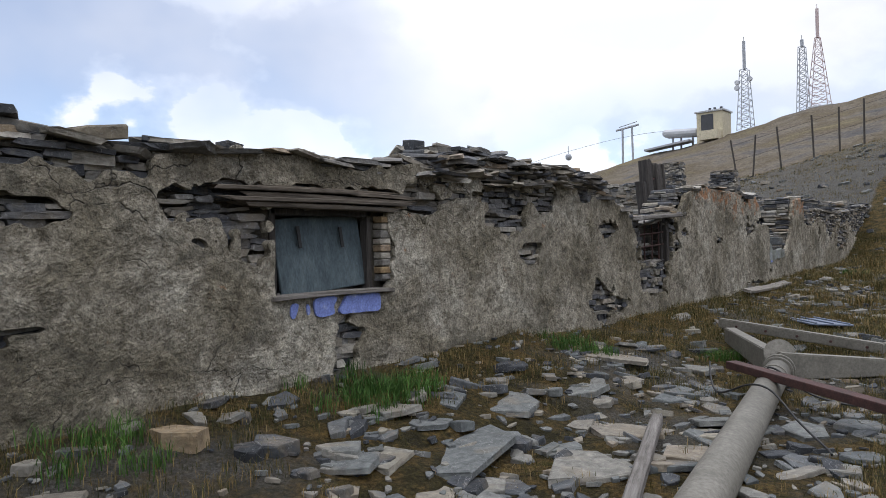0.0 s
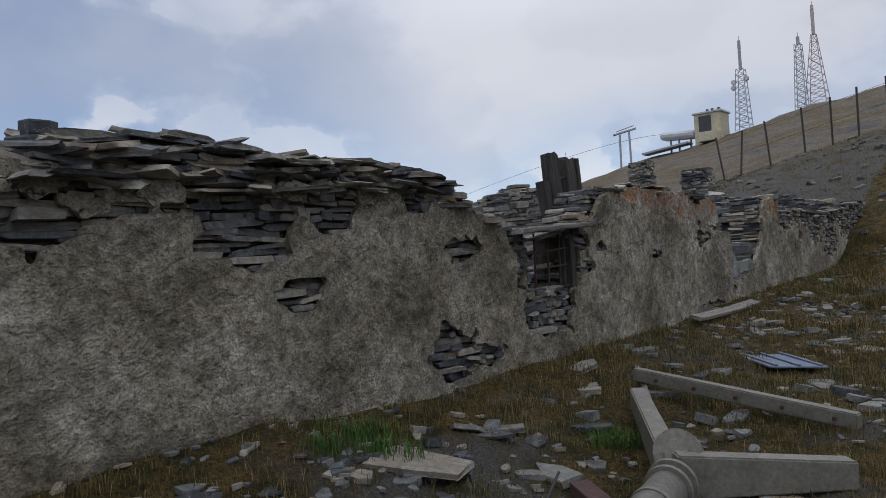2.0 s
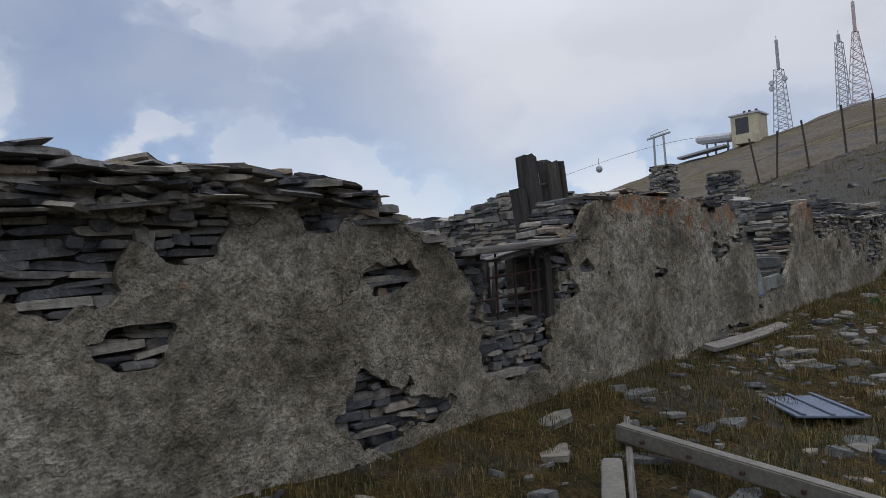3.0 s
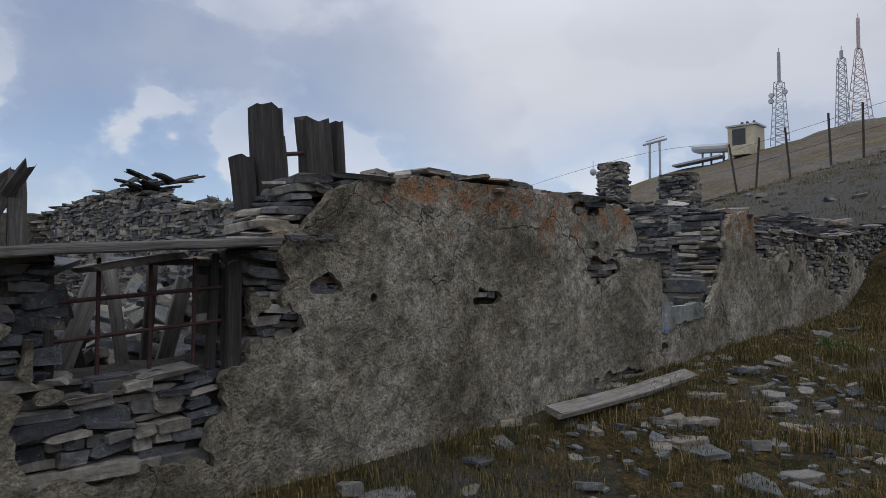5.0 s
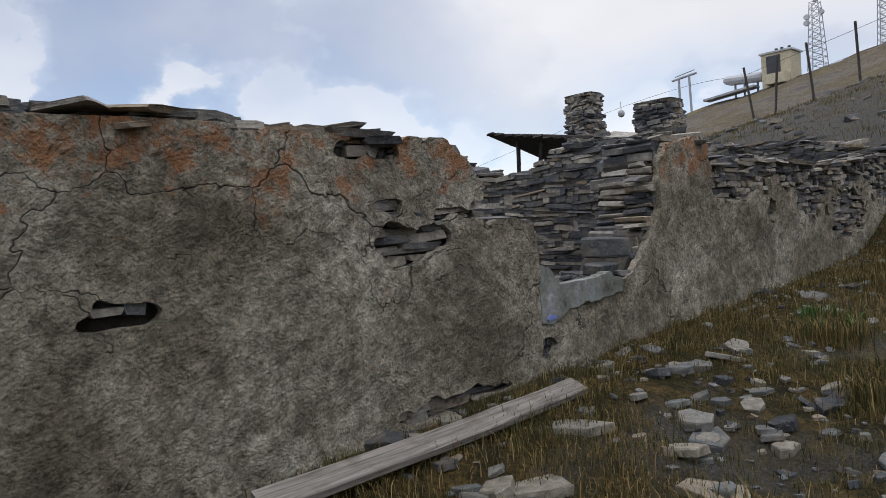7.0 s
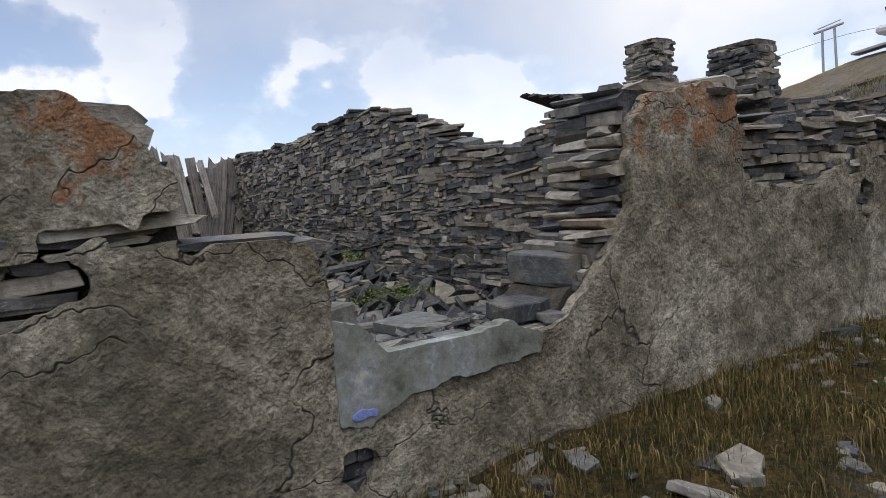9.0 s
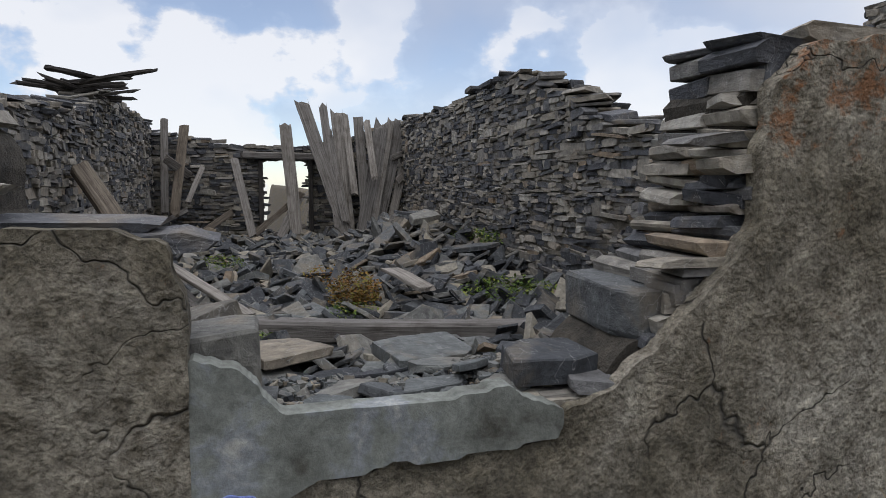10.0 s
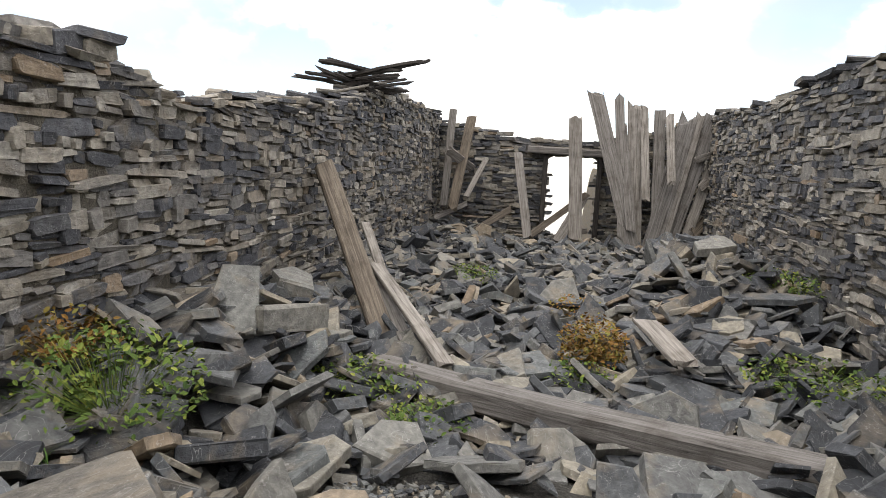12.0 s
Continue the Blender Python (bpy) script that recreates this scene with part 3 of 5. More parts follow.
def masked_slab(name, us, vs, inside, place, depth, relief, mat, parent=None, label="", rounds=3):
    """A sheet over a grid of cells where inside(u, v) holds, with thickness and broken edges. place(u, v, w) gives the point; w runs outward."""
    nu, nv = len(us) - 1, len(vs) - 1
    keep = [[inside((us[i] + us[i + 1]) / 2, (vs[j] + vs[j + 1]) / 2) for j in range(nv)] for i in range(nu)]
    verts, faces, idx = [], [], {}
    ring = {}
    for i in range(nu + 1):
        for j in range(nv + 1):
            for di, dj, c0, c1 in ((1, 0, (i, j - 1), (i, j)), (0, 1, (i - 1, j), (i, j))):
                s = [0 <= p < nu and 0 <= q < nv and keep[p][q] for p, q in (c0, c1)]
                if s[0] != s[1]:
                    ring.setdefault((i, j), []).append((i + di, j + dj))
                    ring.setdefault((i + di, j + dj), []).append((i, j))
    at = {k: Vector((us[min(k[0], nu)], vs[min(k[1], nv)])) for k in ring}
    for _ in range(rounds):
        at = {k: at[k] * 0.4 + sum((at[q] for q in ring[k]), Vector((0, 0))) / len(ring[k]) * 0.6 if len(ring[k]) == 2 else at[k] for k in at}

    def vert(i, j, back):
        key = (i, j, back)
        if key not in idx:
            u, v = at.get((i, j), (us[i], vs[j]))
            ju = 0.3 * (us[1] - us[0]) * noise.noise(Vector((u * 9, v * 9, 3)))
            jv = 0.35 * (vs[1] - vs[0]) * noise.noise(Vector((u * 9, v * 9, 7)))
            idx[key] = len(verts)
            verts.append(place(u + ju, v + jv, -depth if back else relief(u, v)))
        return idx[key]

    for i in range(nu):
        for j in range(nv):
            if not keep[i][j]:
                continue
            a = [(i, j), (i + 1, j), (i + 1, j + 1), (i, j + 1)]
            faces.append(tuple(vert(p, q, False) for p, q in a))
            faces.append(tuple(vert(p, q, True) for p, q in reversed(a)))
            for k, (di, dj) in enumerate(((0, -1), (1, 0), (0, 1), (-1, 0))):
                ii, jj = i + di, j + dj
                if 0 <= ii < nu and 0 <= jj < nv and keep[ii][jj]:
                    continue
                p, q = a[k], a[(k + 1) % 4]
                faces.append((vert(*q, False), vert(*p, False), vert(*p, True), vert(*q, True)))
    return mesh_object(name, verts, faces, mat, parent, label)


def courses(rng, u0, u1, v0, v1, inside, frame_at, hmin=0.04, hmax=0.11, lmin=0.10, lmax=0.42, depth=0.16, out=0.03, grow=None):
    """Stones laid in uneven courses; frame_at(u, v) is the pose with x outward, y along and z up."""
    recs = []
    v = v0
    while v < v1:
        h = hmin + (hmax - hmin) * rng.random() ** 1.5
        u = u0 + rng.uniform(-0.3, 0)
        while u < u1:
            ln = (lmin + (lmax - lmin) * rng.random() ** 1.9) * (1.3 if h < 0.06 else 0.8)
            big = rng.random() < 0.06
            cu, cv = u + ln / 2, v + h / 2 + 0.05 * noise.noise(Vector((u * 0.9, v, 2))) + rng.uniform(-0.012, 0.012)
            split = h > 0.07 and rng.random() < 0.45
            for part_v, part_h in (((cv - h / 4, h / 2), (cv + h / 4, h / 2)) if split else ((cv, h * (1.9 if big else 1)),)):
                if inside(cu, part_v):
                    m = frame_at(cu, part_v) @ Matrix.Translation((rng.uniform(-0.7, 1.0) * out - depth / 2, 0, 0)) @ pose(0, 0, 0, rng.gauss(0, 3.5), rng.gauss(0, 3), rng.gauss(0, 5))
                    recs.append((rng.randrange(28), m @ Matrix.Diagonal((depth, ln * 1.02, part_h * rng.uniform(0.95, 1.3), 1))))
            u += ln
        v += h
    return recs


TOP = interp([(-6, 2.15), (1.1, 2.14), (1.9, 2.14), (1.95, 2.08), (2.2, 2.17), (2.68, 2.22), (3.27, 2.19), (3.73, 2.14), (4.3, 2.23), (4.7, 2.26), (5.1, 2.24),
              (6.05, 2.24), (7.0, 2.27), (7.75, 2.26), (7.82, 2.14), (8.17, 2.03), (8.52, 1.90), (8.75, 1.80), (9.9, 1.82), (10.05, 1.84), (10.3, 1.98),
              (10.5, 2.22), (10.78, 2.33), (11.6, 2.38), (12.2, 2.38), (12.85, 2.34), (14.0, 2.32), (14.1, 2.25), (14.29, 2.06), (14.31, 1.79), (14.78, 1.77), (14.80, 1.40),
              (14.86, 1.22), (15.96, 1.20), (16.18, 1.37), (16.56, 1.75), (16.6, 2.2), (16.72, 2.36), (17.1, 2.43), (17.5, 2.40), (17.56, 2.16), (18.7, 2.26),
              (20.7, 2.13), (24.3, 2.42), (26.0, 2.55)])
WINDOW = (2.90, 3.92, 1.14, 1.78)
GRATE = (8.93, 9.92, 1.22, 1.80)
# bare stone patches: centre along the wall, height, half width, half height
BARE = [(2.70, 1.62, 0.2, 0.26), (2.35, 1.79, 0.36, 0.12), (1.15, 1.70, 0.38, 0.09), (3.53, 0.68, 0.12, 0.26), (6.17, 1.37, 0.25, 0.12), (7.89, 1.66, 0.27, 0.13), (7.72, 0.72, 0.30, 0.27),
        (8.15, 0.66, 0.36, 0.10), (9.35, 1.0, 0.52, 0.27), (8.83, 1.5, 0.09, 0.35), (10.12, 1.42, 0.16, 0.12), (10.06, 1.68, 0.12, 0.22), (10.46, 1.62, 0.13, 0.06), (7.37, 2.03, 0.14, 0.10),
        (13.65, 1.68, 0.30, 0.12), (13.35, 2.22, 0.25, 0.07), (13.5, 1.9, 0.16, 0.05), (14.5, 1.83, 0.62, 0.05), (14.86, 0.80, 0.09, 0.10), (18.15, 1.98, 0.5, 0.24)]
BARE += [(19.0, 1.6, 0.14, 0.12), (20.3, 1.75, 0.5, 0.3), (21.8, 1.45, 0.8, 0.35), (24.2, 1.9, 1.4, 0.5), (13.95, 0.62, 0.5, 0.06), (1.2, 1.05, 0.12, 0.04), (3.98, 1.45, 0.10, 0.34),
         (2.28, 1.55, 0.07, 0.035), (2.95, 1.45, 0.06, 0.36), (11.93, 1.475, 0.2, 0.055)]
# top of the plaster where the crest has shed it, and the crusts that still cling above
SHED = interp([(4.2, 1.78), (4.45, 1.70), (4.7, 1.82), (4.95, 1.92), (5.34, 1.94), (5.42, 1.67), (5.77, 1.56), (6.03, 1.62), (6.09, 1.93), (6.24, 1.90), (6.36, 1.84), (6.47, 1.77), (6.68, 1.86),
               (6.74, 2.17), (7.08, 2.20), (7.27, 1.99), (7.5, 1.96), (7.57, 2.07), (7.75, 2.10), (8.5, 1.90), (8.72, 1.62), (8.96, 1.42)])
CRUST = [(4.46, 2.13, 0.22, 0.12), (5.12, 2.06, 0.27, 0.08), (6.15, 2.10, 0.13, 0.07), (4.75, 1.97, 0.15, 0.05), (7.9, 2.02, 0.16, 0.06)]
PANEL_TOP = interp([(14.80, 1.42), (14.93, 1.38), (14.99, 1.31), (15.04, 1.255), (15.5, 1.25), (15.7, 1.28), (15.74, 1.24), (15.88, 1.19), (15.9, 1.0)])
PANEL_FOOT = interp([(14.80, 1.0), (14.93, 0.95), (15.0, 1.0), (15.1, 1.05), (15.45, 1.075), (15.86, 1.09), (15.9, 1.2)])


def in_panel(y, z):
    return 14.80 < y < 15.9 and PANEL_FOOT(y) + 0.025 * noise.noise(Vector((y * 7, 0, 0))) < z < PANEL_TOP(y)


def in_rect(r, y, z, pad=0.0):
    return r[0] - pad < y < r[1] + pad and r[2] - pad < z < r[3] + pad


def bare(y, z):
    wob = 0.55 * noise.noise(Vector((y * 4.0, z * 4.0, 1))) + 0.35 * noise.noise(Vector((y * 13, z * 13, 4)))
    y += 0.11 * noise.noise(Vector((y * 3.3, z * 5, 11))) + 0.07 * noise.noise(Vector((y * 9, z * 14, 12)))
    z += 0.05 * noise.noise(Vector((y * 4, z * 6, 13))) + 0.05 * noise.noise(Vector((y * 10, z * 10, 14)))
    for cy, cz, ry, rz in BARE:
        d = ((y - cy) / ry) ** 2 + ((z - cz) / rz) ** 2
        if d < 1.0 + wob * 1.5:
            return True
    if y < 2.0 and z > 1.97 + 0.12 * wob:
        return True
    if 4.25 < y < 8.96 and z > SHED(y) + 0.03 * wob:
        return not any(((y - cy) / ry) ** 2 + ((z - cz) / rz) ** 2 < 1.0 + 0.6 * wob for cy, cz, ry, rz in CRUST)
    if y > 17.55 and z > 1.86 + 0.4 * wob:
        return True
    if y > 25.4:
        return True
    if 2.2 < y < 4.3 and 1.80 < z < 1.95 + 0.06 * wob:
        return True
    return False


def in_wall(y, z):
    if in_rect(WINDOW, y, z) or in_rect(GRATE, y, z):
        return False
    return z < TOP(y)


def slot_hole(y, z):
    return in_rect((11.76, 12.1, 1.42, 1.485), y, z) or in_rect((10.79, 10.87, 1.48, 1.56), y, z) or in_rect((5.52, 5.64, 1.82, 1.90), y, z)


def has_plaster(y, z):
    if not in_wall(y, z) or z > TOP(y) - 0.03 - 0.04 * noise.noise(Vector((y * 6, 0, 0))):
        return False
    if in_rect(WINDOW, y, z, 0.03) or in_rect(GRATE, y, z, 0.03) or in_panel(y, z):
        return False
    if slot_hole(y, z):
        return False
    return not bare(y, z)


def front(y, z, w):
    return (WALL_X + w, y, z)


def front_relief(y, z):
    return 0.028 * fbm(y, z, 1, 1.2) + 0.008 * fbm(y, z, 2, 6.0)


Y0, Y1 = -4.0, 26.0
wall_front = masked_slab("wall_front", spaced([(Y0, Y1 + 0.05, 0.1)]), spaced([(0.0, 2.7, 0.06)]),
                         lambda y, z: in_wall(y, z + 0.05) and not (14.42 < y < 14.9 and z > 1.15), lambda y, z, w: (WALL_X - 0.12 + w, y, z), 0.46, lambda y, z: 0.0, M_CORE, rounds=1)
tagged(wall_front, "long ruined slate wall with cracked grey-brown plaster", "wall", kind="structure")
plaster = masked_slab("plaster_coat", spaced([(Y0, Y1, 0.034)]), spaced([(0.2, 2.62, 0.034)]), has_plaster, front, 0.07, front_relief, M_PLASTER, wall_front,
                      "cracked and stained grey-brown plaster coat", 1)
plaster.data.polygons.foreach_set("use_smooth", [True] * len(plaster.data.polygons))
plaster.data.set_sharp_from_angle(angle=radians(38))

wr = random.Random(5)


def front_frame(y, z):
    return Matrix.Translation((WALL_X - 0.07, y, z))


def bare_wall(y, z):
    return in_wall(y, z) and (not has_plaster(y, z) or not has_plaster(y, z + 0.06) or not has_plaster(y, z - 0.06) or not has_plaster(y + 0.08, z) or not has_plaster(y - 0.08, z)) \
        and not in_panel(y, z) and z > 0.3


front_recs = courses(wr, Y0, Y1, 0.3, 2.6, lambda y, z: bare_wall(y, z) and not slot_hole(y, z), front_frame, 0.028, 0.085, 0.10, 0.40, 0.15, 0.045)


def crosses(rec, rect):
    c = rec[1].translation
    half, up = rec[1].to_scale()[1] / 2, rec[1].to_scale()[2] / 2
    return rect[0] + 0.02 < c.y + half and c.y - half < rect[1] - 0.02 and rect[2] < c.z + up and c.z - up < rect[3]


front_recs = [r for r in front_recs if not crosses(r, WINDOW) and not crosses(r, GRATE)]
# broken ends and crest: slabs lying across the thickness of the wall
y = Y0
while y < Y1:
    ln = wr.uniform(0.18, 0.5)
    z = TOP(y + ln / 2)
    if not 13.7 < y < 16.65:
        for k in range(wr.choice((1, 2, 2, 3)) if not 8.6 < y < 10 else 1):
            zz = z - 0.02 + 0.035 * k - 0.03
            m = Matrix.Translation((WALL_X - wr.uniform(0.13, 0.34), y + ln / 2 + wr.uniform(-0.1, 0.1), zz)) @ pose(0, 0, 0, wr.gauss(0, 4), wr.gauss(0, 4), wr.gauss(0, 25))
            front_recs.append((wr.randrange(28), m @ Matrix.Diagonal((wr.uniform(0.25, 0.42), ln, wr.uniform(0.025, 0.06), 1))))
    y += ln * 0.75
for ya, yb, za, zb in ((14.08, 14.14, 1.8, 2.2), (14.52, 14.66, 1.15, 1.70), (16.2, 16.6, 1.2, 1.7), (16.58, 16.72, 1.6, 2.35), (8.8, 8.95, 1.2, 1.8), (9.92, 10.1, 1.2, 1.84), (7.75, 8.5, 1.9, 2.2),
                       (10.1, 10.5, 1.85, 2.25), (17.45, 17.6, 2.1, 2.4)):
    z = za
    while z < zb:
        h = wr.uniform(0.03, 0.08)
        t = (z - za) / (zb - za)
        yy = ya + (yb - ya) * (t if ya > 16 or ya in (10.1,) else (1 - t if ya == 7.75 else wr.random()))
        for xo in (-0.22, -0.46):
            m = Matrix.Translation((WALL_X + xo, yy + wr.uniform(-0.03, 0.03), z + h / 2)) @ pose(0, 0, 0, wr.gauss(0, 3), wr.gauss(0, 3), wr.gauss(0, 10))
            front_recs.append((wr.randrange(28), m @ Matrix.Diagonal((wr.uniform(0.22, 0.32), wr.uniform(0.14, 0.28), h * 1.1, 1))))
        z += h


def buried(rec):
    c = rec[1].translation
    return c.z < 1.6 and all(has_plaster(c.y + dy, c.z + dz) for dy, dz in ((0, 0), (0.12, 0), (-0.12, 0), (0, 0.08), (0, -0.08)))


front_recs = [r for r in front_recs if not buried(r)]
HEAP = interp([(4.42, 2.28), (4.6, 2.36), (5.0, 2.38), (5.33, 2.44), (5.7, 2.40), (6.05, 2.30), (6.3, 2.35), (6.7, 2.33), (7.5, 2.30), (7.85, 2.2)])
for k in range(330):
    y = wr.uniform(4.4, 7.85)
    z = wr.uniform(TOP(y) - 0.14, HEAP(y))
    size = wr.uniform(0.14, 0.36)
    m = Matrix.Translation((WALL_X - wr.uniform(0.05, 0.42), y, z)) @ pose(0, 0, 0, wr.gauss(0, 6), wr.gauss(0, 8), wr.gauss(0, 40))
    front_recs.append((wr.randrange(28), m @ Matrix.Diagonal((size * 0.9, size * 1.3, wr.uniform(0.02, 0.06), 1))))
ME_BLOCK = shared_meshes("stone", BLOCKS_X, [M_STONE])
near_recs = [r for r in front_recs if 2.0 < r[1].translation.y < 9.5][:300]
chosen = {id(r) for r in near_recs}
FRONT_REST = [r for r in front_recs if id(r) not in chosen]

# cross walls and the far wall of the open room
LEFT_TOP = interp([(-18, 2.9), (-17.1, 2.95), (-15.0, 3.05), (-13.2, 3.1), (-11.8, 2.85), (-11.0, 2.66), (-9.5, 2.60), (-8.03, 2.46), (-7.4, 2.56), (-7.0, 2.70), (-6.2, 2.62), (-5.4, 2.5), (-4.6, 2.35)])
RIGHT_TOP = interp([(-18, 3.2), (-16.0, 3.12), (-13.5, 3.05), (-12.5, 3.08), (-11.2, 3.15), (-10.4, 3.2), (-9.9, 3.12), (-9.0, 2.85), (-8.4, 2.6), (-7.9, 2.38), (-7.2, 2.3), (-6.6, 2.5), (-6.2, 2.68), (-5.6, 2.6), (-4.9, 2.35), (-4.6, 2.1)])
FAR_TOP = interp([(12.0, 2.95), (13.2, 2.9), (13.9, 2.76), (15.0, 2.6), (16.2, 2.6), (17.2, 2.85), (18.4, 3.2), (20, 3.2)])
DOOR = (15.30, 16.28, 0.3, 2.30)


def side_wall(name, x0, x1, yc, thick, top, label, rng, faces=(1, -1), low=0.3, base=0.0):
    core = masked_slab(name, spaced([(x0, x1, 0.15)]), spaced([(base, 3.4, 0.1)]), lambda u, v: v < top(u) - 0.06, lambda u, v, w: (u, yc + thick / 2 - 0.02 + w, v), thick - 0.04,
                       lambda u, v: 0.0, M_MORTAR)
    tagged(core, label, "wall", kind="structure")
    recs = []
    for s in faces:
        def fr(u, v, s=s):
            return Matrix.Translation((u, yc + s * thick / 2, v)) @ pose(0, 0, 0, 0, 0, 90 * s)
        recs += courses(rng, x0, x1 - 0.3, low, 3.4, lambda u, v: v < top(u) + 0.05 * noise.noise(Vector((u * 5, 1, 1))), fr, 0.026, 0.10, 0.09, 0.44, 0.15, 0.03)
    u = x0
    while u < x1:
        ln = rng.uniform(0.18, 0.45)
        for k in range(rng.choice((1, 2, 3))):
            m = Matrix.Translation((u + ln / 2, yc + rng.uniform(-0.12, 0.12), top(u + ln / 2) + 0.05 * k - 0.05)) @ pose(0, 0, 0, rng.gauss(0, 6), rng.gauss(0, 6), 90 + rng.gauss(0, 25))
            recs.append((rng.randrange(28), m @ Matrix.Diagonal((rng.uniform(0.25, 0.5), ln, rng.uniform(0.03, 0.08), 1))))
        u += ln * 0.7
    return core, recs


wall_left, LEFT_RECS = side_wall("wall_left", -17.2, -4.55, 12.9, 0.5, LEFT_TOP, "dry slate cross wall with broken top", random.Random(21), (1, -1))
wall_right, RIGHT_RECS = side_wall("wall_right", -17.2, -4.55, 18.4, 0.5, RIGHT_TOP, "rough slate and ochre stone cross wall with broken gable", random.Random(22), (1, -1))
wall_end, END_RECS = side_wall("wall_end", -14.0, -4.55, 23.7, 0.5, interp([(-14, 2.6), (-10.4, 2.6), (-10.2, 3.2), (-9.0, 3.2), (-8.0, 3.0), (-4.6, 2.5)]), "slate cross wall carrying two stacks", random.Random(23), (-1,))
wall_near, NEAR_RECS = side_wall("wall_near", -14.0, -4.55, 7.6, 0.5, interp([(-14, 2.1), (-4.6, 2.15)]), "low slate cross wall", random.Random(24), (1,))


def in_far(y, z):
    return z < FAR_TOP(y) and not in_rect(DOOR, y, z)


wall_far = masked_slab("wall_far", spaced([(6.0, 24.0, 0.12)]), spaced([(-0.5, 3.4, 0.1)]), lambda y, z: in_far(y, z + 0.05), lambda y, z, w: (-17.25 + w, y, z), 0.45, lambda y, z: 0.0, M_MORTAR)
tagged(wall_far, "thin dark slate wall with a doorway to the sky", "wall", kind="structure")
FAR_RECS = courses(random.Random(25), 12.6, 18.6, 0.4, 3.4, in_far, lambda y, z: Matrix.Translation((-17.2, y, z)), 0.04, 0.10, 0.12, 0.42, 0.15, 0.04)

# ---- window, lintel, grate, panel ----
tr = random.Random(31)


def thing_part(name, mat, parent, boxes, label=""):
    bm = bmesh.new()
    for size, m, bev in boxes:
        box_bm(bm, *size, m, bev)
    ob = part(name, bm, mat, parent, label)
    return ob


window_1 = empty("window_1", "boarded-up window with a leaning faded teal board", "window")
window_1["kind"] = "structure"
shutter = thing_part("shutter_board", M_SHUTTER, window_1, [((0.03, 0.86, 0.60), Matrix.Translation((-4.30, 3.43, 1.44)) @ pose(0, 0, 0, 4, -6, 0), 0.006)], "peeling teal-grey boarded panel")
for yy in (3.20, 3.62):
    thing_part("hinge_slot", M_CABLE, shutter, [((0.012, 0.03, 0.17), Matrix.Translation((-4.268, yy, 1.57)) @ pose(0, 0, 0, 4, -6, 0), 0.002)], "dark strap hinge")
thing_part("frame_side", M_WOOD_DARK, window_1, [((0.09, 0.05, 0.66), Matrix.Translation((-4.26, 2.93, 1.46)), 0.008)])
thing_part("frame_side", M_WOOD_DARK, window_1, [((0.09, 0.05, 0.66), Matrix.Translation((-4.26, 3.88, 1.46)), 0.008)])
thing_part("frame_head", M_WOOD_DARK, window_1, [((0.09, 1.0, 0.05), Matrix.Translation((-4.26, 3.41, 1.76)), 0.008)])
# dark sheet closing the recess, its colour stands in for the shade indoors
thing_part("window_back", M_DARK, window_1, [((0.03, 1.0, 0.64), Matrix.Translation((-4.44, 3.41, 1.46)), 0.0)], "near-black sheet standing in for the shade behind the window")
sill = board_mesh("sill", (-4.14, 2.84, 1.125), (-4.14, 4.02, 1.12), 0.15, 0.035, M_WOOD, tr, window_1, (0, 0, 1))
for y0, y1, z0, z1 in ((2.98, 3.16, 0.96, 1.09), (3.2, 3.88, 0.96, 1.11)):
    masked = masked_slab("blue_plaster", spaced([(y0, y1 + 0.02, 0.03)]), spaced([(z0, z1, 0.03)]),
                         lambda a, b: noise.noise(Vector((a * 6, b * 6, 9))) > -0.45, lambda a, b, w: (WALL_X + 0.02 + w, a, b), 0.05, lambda a, b: 0.004 * fbm(a, b, 0, 8), M_BLUE, wall_front, "bright blue limewash remnant")
lintel = empty("lintel_beam", "cracked dark timber lintel laid over the window", "beam")
for zz, hh, xo, ya, yb in ((1.80, 0.035, -4.19, 2.62, 4.1), (1.835, 0.03, -4.17, 2.5, 4.22), (1.868, 0.035, -4.20, 2.7, 4.3), (1.905, 0.03, -4.18, 2.45, 3.6), (1.905, 0.03, -4.19, 3.62, 4.24), (1.93, 0.02, -4.2, 2.8, 4.0)):
    board_mesh("plank", (xo, ya, zz), (xo, yb, zz + tr.uniform(-0.012, 0.012)), 0.2, hh, M_WOOD_BROWN, tr, lintel, (0, 0, 1), 0.004, 0.3)
jamb = empty("brick_jamb", "short stack of ochre brick and slate at the window edge", "masonry")
z = 1.2
while z < 1.74:
    h = tr.uniform(0.05, 0.075)
    bm = bmesh.new()
    box_bm(bm, 0.12, tr.uniform(0.09, 0.13), h - 0.008, Matrix.Translation((-4.20, 4.0, z + h / 2)) @ pose(0, 0, 0, 0, tr.gauss(0, 2), tr.gauss(0, 3)), 0.006)
    part("brick", bm, M_BRICK if tr.random() < 0.3 else M_STONE, jamb)
    z += h

# barred opening
grate = empty("barred_window", "broken wooden window frame with rusty red bars", "window")
board_mesh("head_beam", (-4.12, 8.72, 1.80), (-4.12, 10.06, 1.87), 0.24, 0.05, M_WOOD, tr, grate, (0, 0, 1), 0.0)
board_mesh("jamb_post", (-4.2, 9.86, 1.15), (-4.22, 9.88, 1.82), 0.1, 0.08, M_WOOD_DARK, tr, grate)
board_mesh("jamb_post", (-4.24, 9.76, 1.18), (-4.26, 9.8, 1.80), 0.05, 0.05, M_WOOD_DARK, tr, grate)
board_mesh("jamb_post", (-4.24, 8.97, 1.2), (-4.24, 8.97, 1.80), 0.05, 0.05, M_WOOD_DARK, tr, grate)


